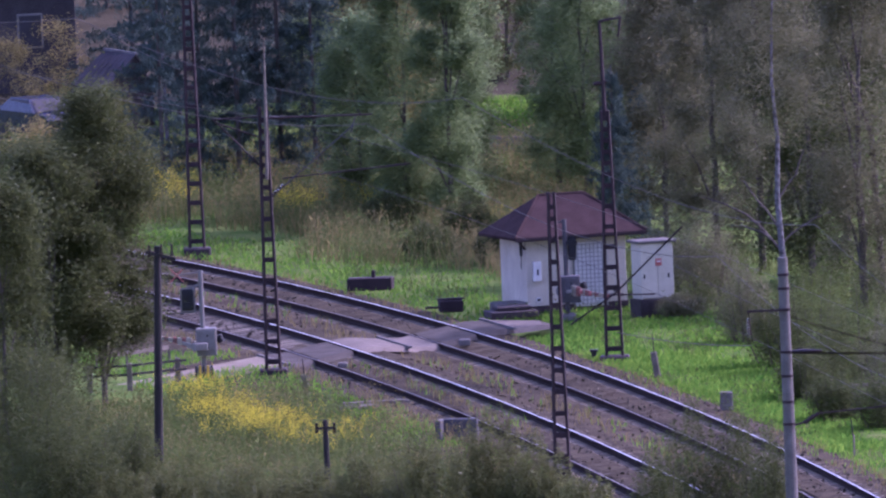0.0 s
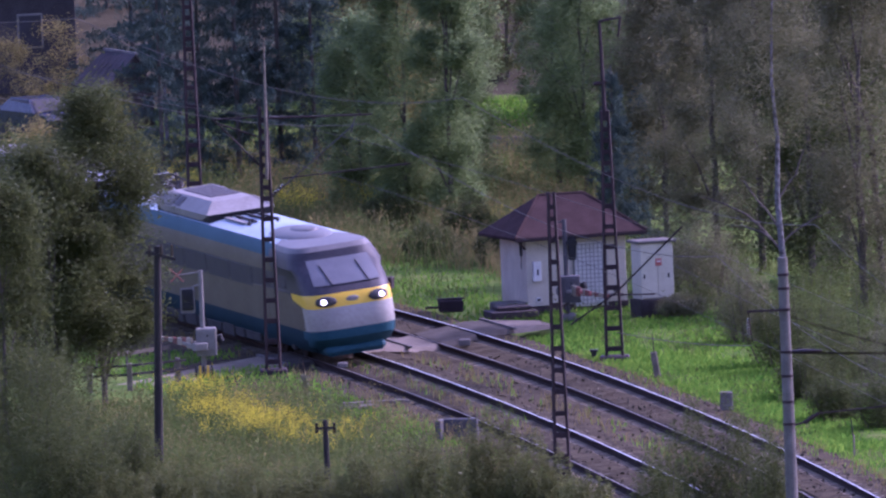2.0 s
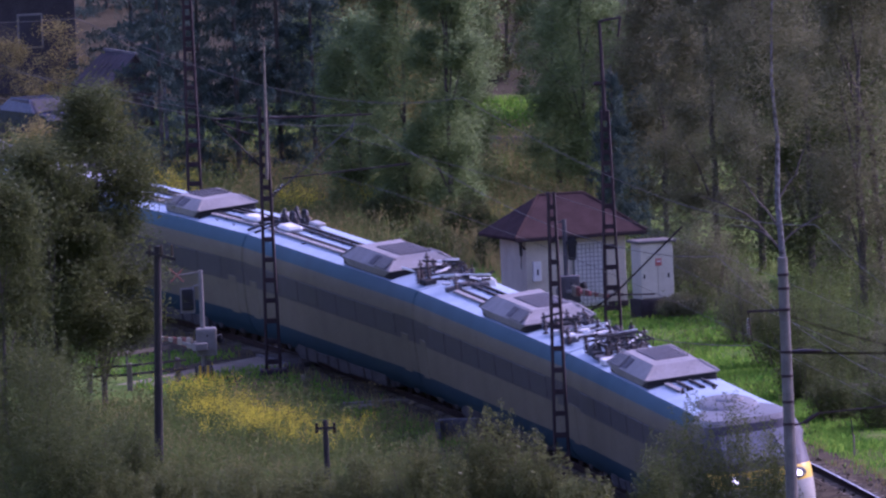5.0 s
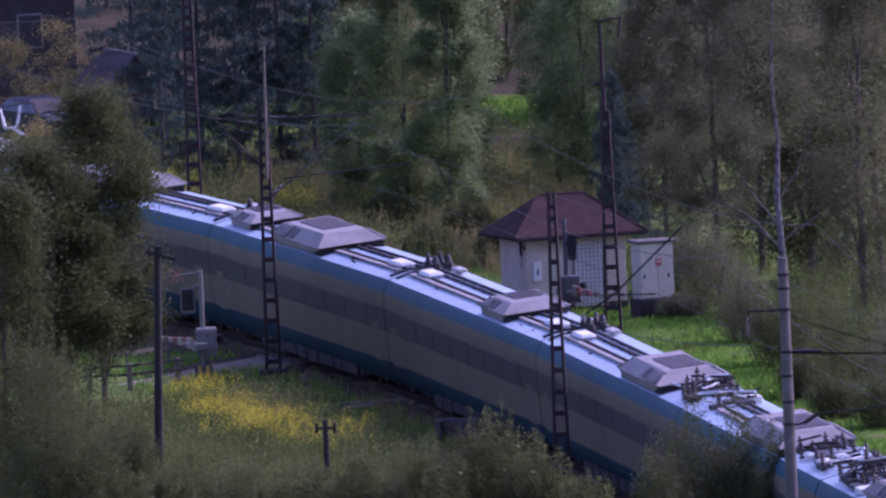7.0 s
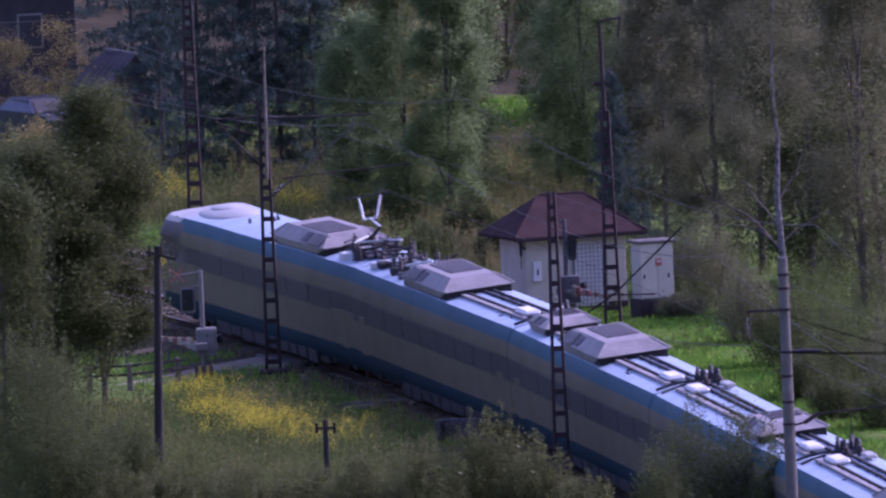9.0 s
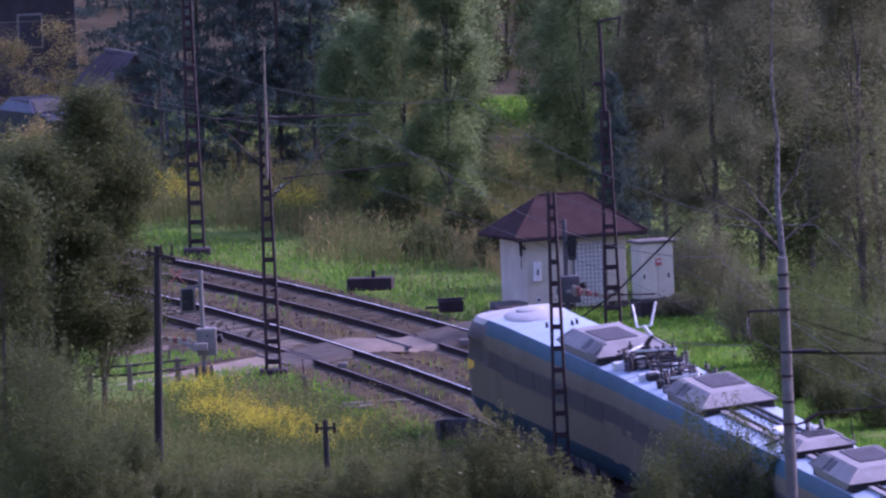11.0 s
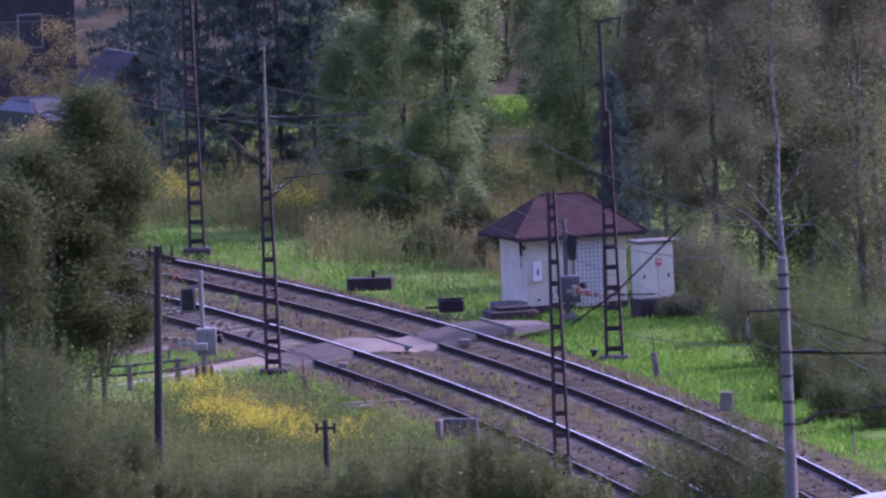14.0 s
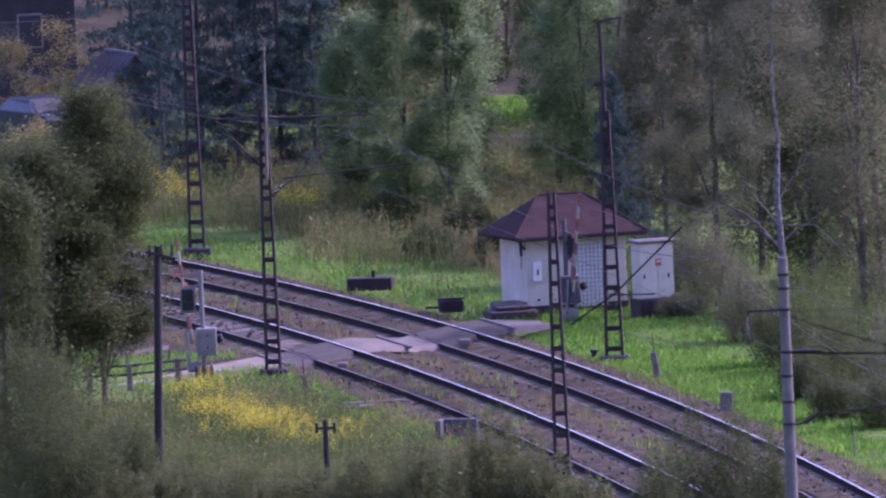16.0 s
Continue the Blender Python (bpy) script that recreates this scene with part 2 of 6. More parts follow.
# ---- tracks ----
def sweep(profile, s0, s1, step, lat, name, mats, pick=None):
    """A profile (lateral, height) swept along the line."""
    bm = bmesh.new()
    rings = []
    for s in np.arange(s0, s1 + 0.01, step):
        base = lat(s)
        rings.append([bm.verts.new(track(s, base + l, z)) for l, z in profile])
    n = len(profile)
    for a, b in zip(rings, rings[1:]):
        for i in range(n - 1):
            f = bm.faces.new((a[i], a[i + 1], b[i + 1], b[i]))
            if pick:
                f.material_index = pick(i)
    return mesh_of(bm, name, mats)


RAIL_PROFILE = [(-0.07, -0.172), (-0.07, -0.155), (-0.012, -0.135), (-0.012, -0.045), (-0.036, -0.03), (-0.036, -0.004), (-0.028, 0), (0.028, 0), (0.036, -0.004), (0.036, -0.03), (0.012, -0.045), (0.012, -0.135), (0.07, -0.155), (0.07, -0.172)]


def build_track(label, lat0):
    tr = thing("railway_track", label, "railway track", kind="structure")
    for side in (-1, 1):
        z = side * GAUGE * CANT
        prof = [(l, h + z) for l, h in RAIL_PROFILE]
        # far rail takes the painted gleam, near rail the darker head
        me = sweep(prof, -330, 330, 2.0, lambda s: lat0(s) + side * GAUGE, "rail", [M_RAIL, M_RAILTOP if side > 0 else M_RAILNOGLEAM], lambda i: 1 if i == 6 else 0)
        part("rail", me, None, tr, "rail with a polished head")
    bm = bmesh.new()
    box(bm, (0, 0, 0), (2.5, 0.26, 0.16), 0.02)
    me = mesh_of(bm, "sleeper", M_SLEEPER)
    rng = random.Random(3)
    for i in range(-165, 76):
        s = i * 0.6
        p = track(s, lat0(s), -0.245)
        ob = part("sleeper", me, None, tr)
        ob.matrix_world = Matrix.Translation(p) @ Matrix.Rotation(heading(s), 4, "Z") @ pose(0, 0, rng.uniform(-0.012, 0.008), 0, -math.degrees(CANT), rng.uniform(-1, 1))
    bm = bmesh.new()
    for i in [*range(-540, -165), *range(76, 540)]:
        s = i * 0.6
        box(bm, track(s, lat0(s), -0.245), (2.5, 0.26, 0.16), 0, Matrix.Rotation(heading(s), 4, "Z") @ pose(0, 0, 0, 0, -math.degrees(CANT)))
    part("sleeper_row", bm, M_SLEEPER, tr, kind="stuff")
    return tr


build_track("canted railway track with polished rails on weathered sleepers", lambda s: 0.0)
build_track("far railway track with a shiny rail beside the meadow", spacing)


def build_ballast():
    prof = [(-4.9, -0.42), (-3.6, -0.3), (-2.6, -0.16), (-1.9, -0.22), (-1.2, -0.22), (-0.95, -0.31), (-0.6, -0.31), (-0.4, -0.18), (0.35, -0.10), (0.58, -0.22), (0.9, -0.22), (1.15, -0.06), (1.7, -0.06), (2.2, -0.22), (3.15, -0.22), (3.44, -0.31), (3.8, -0.31), (3.98, -0.18), (4.75, -0.10), (4.97, -0.22), (5.3, -0.22), (5.55, -0.06), (5.9, -0.07), (6.5, -0.14), (7.3, -0.45)]
    dense = []
    for (l0, z0), (l1, z1) in zip(prof, prof[1:]):
        k = max(1, int((l1 - l0) / 0.16))
        dense += [(l0 + (l1 - l0) * i / k, z0 + (z1 - z0) * i / k) for i in range(k)]
    dense.append(prof[-1])
    bm = bmesh.new()
    rings = []
    ss = [*np.arange(-330, -110, 6.0), *np.arange(-110, 50, 0.35), *np.arange(50, 331, 6.0)]
    for s in ss:
        row = []
        for l, z in dense:
            k = (spacing(s) - 4.39) * min(max((l - 2) / 2, 0), 1)
            bare = min(max((s + 82) / 4, 0), 1) * min(max((-52 - s) / 3, 0), 1)
            if -1.3 < l < 1.3:
                z -= 0.07 * bare
            p = track(s, l + k, z)
            p[2] += 0.035 * noise.noise((p[0] * 5, p[1] * 3, 1.0)) + 0.03 * noise.noise((p[0] * 1.3, p[1] * 0.8, 7.0))
            row.append(bm.verts.new(p))
        rings.append(row)
    for a, b in zip(rings, rings[1:]):
        for i in range(len(dense) - 1):
            bm.faces.new((a[i], a[i + 1], b[i + 1], b[i]))
    ob = part("ballast_bed", bm, M_BALLAST, None, "brown stone ballast bed under the two tracks", kind="structure")
    tagged(ob, category="ballast")
    # loose stones on top
    rng = np.random.default_rng(77)
    n = 9000
    s, l = rng.uniform(-100, 45, n), rng.uniform(-2.7, 6.7, n)
    lp, zp = np.array([p_[0] for p_ in prof]), np.array([p_[1] for p_ in prof])
    ang = np.interp(s, S_TAB, ANG)
    c = np.stack([np.interp(s, S_TAB, PX) + l * np.cos(ang), np.interp(s, S_TAB, PY) + l * np.sin(ang), np.interp(l, lp, zp) + 0.02], axis=1)
    u = rng.normal(size=(n, 3)) * 0.035
    w = rng.normal(size=(n, 3)) * 0.035
    u[:, 2] *= 0.6
    ok = (np.abs(np.abs(l) - GAUGE) > 0.1) & ~((s < -45) & (s > -57))
    st = np.stack([c - u, c + w, c + u, c - w], axis=1)[ok]
    tagged(new("ballast_stones", quads(st, "ballast_stones", M_STONE)), "loose brown ballast stones between the rails", "ballast", kind="stuff")


build_ballast()


# ---- the tilting train ----
END_LEN, MID_LEN = 28.5, 25.65

# body levels: height over the rail, half width, front set-back, material slot of the strip above
SLOTS = [M_TBLUE, M_TGREYSHADE, M_TBAND, M_TROOF, M_TMASK, M_TYELLOW, M_TSILVER, M_TUNDER, M_TBLUESHADE, M_TDOME]
LEVELS = [(0.34, 1.08, 0.9, 8), (0.55, 1.25, 0.4, 8), (0.80, 1.36, 0.08, 8), (1.08, 1.39, 0.0, 1), (1.45, 1.40, 0.0, 1), (1.76, 1.40, 0.05, 1), (2.0, 1.40, 0.12, 2), (2.17, 1.39, 0.2, 2),
          (2.45, 1.385, 0.5, 2), (2.70, 1.375, 0.85, 1), (2.92, 1.35, 1.2, 1), (3.14, 1.30, 1.5, 0), (3.37, 1.20, 1.6, 0), (3.51, 1.09, 1.8, 3), (3.57, 0.72, 2.7, 3), (3.61, 0.32, 3.7, 3), (3.62, 0.0, 4.5, 3)]


def car_body(length, nose, pale=False):
    """Side walls, roof and, with nose, the rounded cab end at -y; one skin with strips of paint."""
    bm = bmesh.new()
    half = length / 2
    rows = []
    for z, w, back, _ in LEVELS:
        pts = []
        if nose:
            n, reach = 3.6, 1.3
            w_full = w
            if z > 2.8:
                w = w * 1.09
            side = []
            for k in range(15):
                ph = math.pi / 2 * k / 14
                side.append((w * math.sin(ph) ** (2 / n), -half + back + reach * (1 - math.cos(ph) ** (2 / n))))
            y0 = side[-1][1]
            side += [(w + (w_full - w) * min(u * 3, 1), y0 + (0.0 - y0) * u) for u in (0.06, 0.12, 0.18, 0.26, 0.4, 0.7, 1.0)] + [(w_full, half)]
            line = [(-x, y) for x, y in reversed(side[1:])] + side
        else:
            line = [(-w, half), (-w, 0), (-w, -half), (w, -half), (w, 0), (w, half)]
        for x, y in line:
            zz = z
            d = y + half
            if nose and abs(z - 1.76) < 0.01:
                zz += 0.38 * min(max((d - 0.5) / 2.8, 0), 1)
            if nose and abs(z - 2.0) < 0.01:
                zz += 0.16 * min(max((d - 0.5) / 2.8, 0), 1)
            pts.append(bm.verts.new((x, y, zz)))
        rows.append(pts)
    for j, (a, b) in enumerate(zip(rows, rows[1:])):
        for i in range(len(a) - 1):
            try:
                f = bm.faces.new((a[i], a[i + 1], b[i + 1], b[i]))
            except ValueError:
                continue
            z, d = LEVELS[j][0], (a[i].co.y + a[i + 1].co.y) / 2 + half
            slot = LEVELS[j][3]
            if nose:
                if z >= 2.1 and d < 5.0 - (z - 2.1) * 0.4 and z < 3.3:
                    slot = 4
                elif 1.7 < z < 2.1 and d < 2.3:
                    slot = 5
                # lit silver on the front only; behind it the grey with painted shade
                elif 0.9 < z < 1.7 and d < 0.85:
                    slot = 6
                # plain blue skirt at the nose; further back the copy darkened as shade
                elif z < 0.9 and d < 1.3:
                    slot = 0
                elif z >= 3.3 and d < 4.6:
                    # pale: the tail's sky reflection, put into the roof colour as silver
                    slot = 6 if pale else 9
            f.material_index = slot
    if not nose:
        for ends in ((2, 3), (5, 0)):
            for a, b in zip(rows, rows[1:]):
                i, k = ends
                try:
                    f = bm.faces.new((a[i], a[k], b[k], b[i]))
                    f.material_index = 7
                except ValueError:
                    pass
    else:
        for a, b in zip(rows, rows[1:]):
            try:
                f = bm.faces.new((a[-1], a[0], b[0], b[-1]))
                f.material_index = 7
            except ValueError:
                pass
    f = bm.faces.new(list(reversed(rows[0])))
    f.material_index = 7
    bmesh.ops.remove_doubles(bm, verts=bm.verts, dist=0.001)
    bmesh.ops.recalc_face_normals(bm, faces=bm.faces)
    me = mesh_of(bm, "body", SLOTS, True)
    me.set_sharp_from_angle(angle=radians(28))
    return me


def roof_unit(bm, y0, y1, h=0.52, w=1.16):
    """An air-conditioning hood: long shell with sloped sides and ends, its skirt drawn up at both ends."""
    zt = 3.46 + h
    e = min(0.8, (y1 - y0) * 0.14)
    c = min(1.1, (y1 - y0) * 0.14)
    low = [(-w, y0 + 0.25, 3.62), (w, y0 + 0.25, 3.62), (w, y0 + c, 3.46), (w, y1 - c, 3.46), (w, y1 - 0.25, 3.62), (-w, y1 - 0.25, 3.62), (-w, y1 - c, 3.46), (-w, y0 + c, 3.46)]
    mid = [(x * 1.035, min(max(y, y0 + 0.25), y1 - 0.25) + (-0.25 if y < y0 + 0.3 else 0.25 if y > y1 - 0.3 else 0), 3.68) for x, y, z in low]
    wt = w * 0.62
    top = [(-wt, y0 + e, zt), (wt, y0 + e, zt), (wt, y0 + e + 0.05, zt), (wt, y1 - e - 0.05, zt), (wt, y1 - e, zt), (-wt, y1 - e, zt), (-wt, y1 - e - 0.05, zt), (-wt, y0 + e + 0.05, zt)]
    rows = [[bm.verts.new(p) for p in ring] for ring in (low, mid, top)]
    for a, b in zip(rows, rows[1:]):
        for i in range(8):
            bm.faces.new((a[i], a[(i + 1) % 8], b[(i + 1) % 8], b[i]))
    bm.faces.new(rows[-1])
    return zt


def insulator(bm, x, y, z, h=0.32):
    for k in range(5):
        rod(bm, (x, y, z + h * k / 5), (x, y, z + h * (k + 0.6) / 5), 0.1, 0.065, 8)
    rod(bm, (x, y, z), (x, y, z + h + 0.05), 0.03, None, 6)


def bogie(parent, y):
    bm = bmesh.new()
    box(bm, (0, y, 0.52), (2.1, 3.4, 0.28), 0.05)
    for s in (-1, 1):
        box(bm, (s * 1.0, y, 0.48), (0.16, 3.5, 0.3), 0.05)
        for d in (-1.35, 1.35):
            box(bm, (s * 1.08, y + d, 0.45), (0.2, 0.4, 0.34), 0.05)
    b = part("bogie", bm, M_TUNDER, parent, "dirty dark bogie")
    for d in (-1.35, 1.35):
        for s in (-1, 1):
            bm = bmesh.new()
            rod(bm, (s * 0.70, y + d, 0.445), (s * 0.82, y + d, 0.445), 0.445, None, 24)
            part("wheel", bm, M_RAIL, b)


def hood(car, y0, y1, h=0.55, w=1.03, flip=False):
    """Hood with a top grille, and on both slopes a louvred panel and a dark hatch (flip: towards the front)."""
    bm = bmesh.new()
    zt = roof_unit(bm, y0, y1, h, w)
    hd = part("roof_unit", bm, M_TUNIT, car, "grey air-conditioning hood with louvres")
    e = min(0.8, (y1 - y0) * 0.14)
    bm = bmesh.new()
    box(bm, (0.1, (y0 + y1) / 2 + (-0.5 if flip else 0.5), zt + 0.012), (w * 0.92, (y1 - y0 - 2 * e) * 0.66, 0.03), 0.01)
    gr = part("grille", bm, M_GRILLE, hd, "dark top grille")
    for k in range(7):
        bm = bmesh.new()
        box(bm, (0.1, (y0 + y1) / 2 + (-0.5 if flip else 0.5) + (y1 - y0 - 2 * e) * 0.66 * ((k + 0.5) / 7 - 0.5), zt + 0.03), (w * 0.86, 0.07, 0.02))
        part("slat", bm, M_DARKGREY, gr)
    long_ = (y1 - y0) * 0.24
    for s in (-1, 1):
        ym = (y0 + e * 0.75 + long_ / 2) if flip else (y1 - e * 0.75 - long_ / 2)
        yh = ym + (1 if flip else -1) * (long_ / 2 + 0.55)
        tilt = math.degrees(math.atan2(zt - 3.68, w * 0.415))

        def on_slope(u, out=0.0):
            n = Vector((math.sin(radians(tilt)), 0, math.cos(radians(tilt)))) * out
            return Vector((s * (w * 1.035 - w * 0.415 * u + n.x), 0, 3.68 + (zt - 3.68) * u + n.z))

        p = on_slope(0.48, 0.008)
        width = math.hypot(w * 0.415, zt - 3.68)
        bm = bmesh.new()
        box(bm, (p.x, ym, p.z), (width * 0.86, long_, 0.03), 0.005, pose(0, 0, 0, 0, s * tilt, 0))
        lv = part("louvre_panel", bm, M_GRILLE, hd, "louvred panel")
        for k in range(7):
            q = on_slope(0.12 + 0.72 * k / 6, 0.035)
            bm = bmesh.new()
            box(bm, (q.x, ym, q.z), (0.05, long_ * 0.94, 0.03), 0.006, pose(0, 0, 0, 0, s * (tilt - 25), 0))
            part("slat", bm, M_TUNIT, lv)
        bm = bmesh.new()
        box(bm, (p.x, yh, p.z), (width * 0.7, 0.7, 0.03), 0.005, pose(0, 0, 0, 0, s * tilt, 0))
        part("hatch", bm, M_GRILLE, hd, "dark inlet hatch")
        for yy in (y0 + e, y1 - e):
            a, b = on_slope(0.02, 0.01), on_slope(0.99, 0.01)
            bm = bmesh.new()
            bar(bm, (a.x, yy - (e if yy < (y0 + y1) / 2 else -e) * 0.98, a.z), (b.x, yy, b.z), 0.05, 0.03)
            part("edge_strip", bm, M_TUNIT, hd)
    bm = bmesh.new()
    box(bm, (0, (y0 + y1) / 2, 3.5), (w * 2 - 0.06, y1 - y0 - 0.3, 0.3), 0.02)
    part("hood_base", bm, M_TUNDER, hd)


def pipes(car, spans):
    """Conduits along the roof in pairs, a wide pale one and thin dark ones."""
    for y0, y1, xs in spans:
        for n, x in enumerate(xs):
            bm = bmesh.new()
            z = 3.57 - abs(x) * 0.06
            bar(bm, (x, y0, z), (x, y1, z), 0.15 if n == 0 else 0.07, 0.06)
            for y in np.arange(y0 + 0.4, y1, 1.6):
                box(bm, (x, y, z - 0.05), (0.16, 0.08, 0.1))
            part("roof_conduit", bm, M_TUNIT if n == 0 else M_TUNDER, car)


def insulator_group(car, y, rng):
    """Fat dark bushings by the coupling with looped jumper cables, and pale rounded boxes beside them."""
    out = 1 if y > 0 else -1                       # towards the near coupling
    y = out * (MID_LEN / 2 - 0.75)
    for x in (0.3, 0.68):
        bm = bmesh.new()
        for k in range(3):
            rod(bm, (x, y, 3.46 + k * 0.09), (x, y, 3.53 + k * 0.09), 0.13, 0.09, 10)
        rod(bm, (x, y, 3.42), (x, y, 3.76), 0.06, 0.05, 8)
        ins = part("insulator", bm, M_INSUL, car, "fat dark bushing")
        bm = bmesh.new()
        line = [Vector((x + 0.03 * math.sin(k), y + out * 0.85 * k / 8, 3.72 + 0.2 * math.sin(math.pi * min(k / 6, 1)) - 0.3 * max(k / 8 - 0.5, 0) / 0.5)) for k in range(9)]
        for p, q in zip(line, line[1:]):
            rod(bm, p, q, 0.055, None, 6)
        part("jumper_cable", bm, M_BLACK, ins, "thick black looped cable")
    bm = bmesh.new()
    box(bm, (-0.18, y - out * 1.5, 3.62), (0.5, 1.7, 0.17), 0.07)
    part("roof_hatch", bm, M_WHITE, car, "pale rounded roof box")
    bm = bmesh.new()
    box(bm, (0.75, y - out * 1.1, 3.58), (0.3, 1.2, 0.12), 0.04)
    part("roof_hatch", bm, M_TSILVER, car)
    bm = bmesh.new()
    for k in range(6):
        a, b = k / 6 * 2 - 1, (k + 1) / 6 * 2 - 1
        rod(bm, (a * 0.95, y + out * (0.5 + 0.2 * a), 3.47 + 0.13 * (1 - a * a)), (b * 0.95, y + out * (0.5 + 0.2 * b), 3.47 + 0.13 * (1 - b * b)), 0.04)
    part("roof_cable", bm, M_BLACK, car)
    for k in range(4):
        bm = bmesh.new()
        x, d = rng.uniform(-0.95, -0.45), rng.uniform(1.0, 7.0)
        rod(bm, (x, y - out * d, 3.52), (x + rng.uniform(-0.1, 0.1), y - out * d + rng.uniform(-0.3, 0.3), 3.56), 0.025, 0.02, 5)
        part("roof_fitting", bm, M_TUNDER, car)


def switchgear(car, y0, y1, rng, count=16):
    """High-voltage gear: insulators, busbars, small boxes."""
    for k in range(count):
        y, x = y0 + (y1 - y0) * (k + rng.random()) / count, rng.uniform(-0.8, 0.8)
        bm = bmesh.new()
        if rng.random() < 0.65:
            insulator(bm, x, y, 3.48, rng.uniform(0.3, 0.6))
            part("insulator", bm, M_INSUL, car)
        else:
            box(bm, (x, y, 3.55), (rng.uniform(0.25, 0.6), rng.uniform(0.3, 0.9), rng.uniform(0.12, 0.3)), 0.03)
            part("gear_box", bm, rng.choice((M_TUNDER, M_DARKGREY, M_WHITE)), car)
    for k in range(14):
        bm = bmesh.new()
        x, y, z = rng.uniform(-0.8, 0.8), rng.uniform(y0, y1), rng.uniform(3.68, 4.0)
        rod(bm, (x, y, z), (rng.uniform(-0.8, 0.8), min(max(y + rng.uniform(-1.8, 1.8), y0), y1), z + rng.uniform(-0.12, 0.12)), 0.036)
        part("busbar", bm, M_HORN if k % 4 == 0 else M_TUNDER, car)


def pantograph(car, y, raised):
    """Base frame, arms and head with horns."""
    bm = bmesh.new()
    for x in (-0.5, 0.5):
        bar(bm, (x, y - 0.9, 3.78), (x, y + 0.9, 3.78), 0.07, 0.07)
        for d in (-0.8, 0.8):
            insulator(bm, x, y + d, 3.46, 0.3)
    for d in (-0.8, 0.8):
        bar(bm, (-0.5, y + d, 3.78), (0.5, y + d, 3.78), 0.07, 0.07)
    pg = part("pantograph", bm, M_TUNDER, car, "raised pantograph" if raised else "folded pantograph")
    knee, top = (((0, y + 1.35, 4.45), (0, y - 0.1, 5.2)) if raised else ((0, y + 1.7, 3.9), (0, y - 0.3, 4.0)))
    bm = bmesh.new()
    rod(bm, (0, y - 0.6, 3.82), knee, 0.055, 0.045)
    rod(bm, (0.15, y - 0.7, 3.8), (0.1, knee[1], knee[2] - 0.06), 0.02)
    part("lower_arm", bm, M_TUNDER, pg)
    if raised:
        knee2 = (0, y + 0.1, 4.62)
        bm = bmesh.new()
        rod(bm, knee, knee2, 0.04)
        bar(bm, (-0.22, knee2[1], knee2[2]), (0.22, knee2[1], knee2[2]), 0.05, 0.05)
        part("knee_frame", bm, M_HORN, pg)
        for x0, x1 in ((-0.2, -0.46), (0.2, 0.22)):
            bm = bmesh.new()
            rod(bm, (x0, knee2[1], knee2[2]), (x1, top[1], top[2] + 0.06), 0.04, 0.03)
            part("upper_arm", bm, M_HORN, pg, "bare metal upper arm")
        for d in (-0.22, 0.22):
            bm = bmesh.new()
            rod(bm, (-0.8, top[1] + d, top[2] + 0.1), (0.8, top[1] + d, top[2] + 0.1), 0.014)
            part("contact_strip", bm, M_TUNDER, pg)
        return
    bm = bmesh.new()
    for x in (-0.25, 0.25):
        rod(bm, knee, (x, top[1], top[2]), 0.03, 0.022)
    part("upper_arm", bm, M_TUNDER, pg)
    for d in (-0.22, 0.22):
        bm = bmesh.new()
        for s in (-1, 1):
            rod(bm, (0, top[1] + d, top[2] + 0.06), (s * 0.5, top[1] + d, top[2] + 0.06), 0.03)
            rod(bm, (s * 0.5, top[1] + d, top[2] + 0.06), (s * 0.92, top[1] + d, top[2] - 0.22), 0.028)
        part("contact_strip", bm, M_TUNDER, pg, "dark contact strip with horns")


def side_windows(car, y0, y1, count):
    pitch = (y1 - y0) / count
    for side in (-1, 1):
        for k in range(count):
            bm = bmesh.new()
            y = y0 + pitch * (k + 0.5)
            box(bm, (side * 1.384, y, 2.37), (0.03, pitch * 0.93, 0.6), 0.008, pose(0, 0, 0, 0, -side * 2.0, 0))
            part("window", bm, M_GLASS, car, "tinted window")


def side_door(car, y):
    for side in (-1, 1):
        bm = bmesh.new()
        box(bm, (side * 1.392, y, 1.6), (0.035, 0.95, 1.15), 0.01)
        part("door", bm, M_TGREYSHADE, car, "grey plug door")


def underframe(car, y0, y1):
    bm = bmesh.new()
    box(bm, (0, (y0 + y1) / 2, 0.42), (2.3, y1 - y0, 0.45), 0.05)
    rng = random.Random(int(y1 * 10))
    y = y0 + 0.4
    while y < y1 - 1.5:
        l = rng.uniform(0.8, 2.2)
        for s in (-1, 1):
            box(bm, (s * 1.12, y + l / 2, 0.4), (0.3, l, rng.uniform(0.3, 0.5)), 0.04)
        y += l + 0.2
    part("underframe", bm, M_TUNDER, car, "dark equipment boxes under the floor")




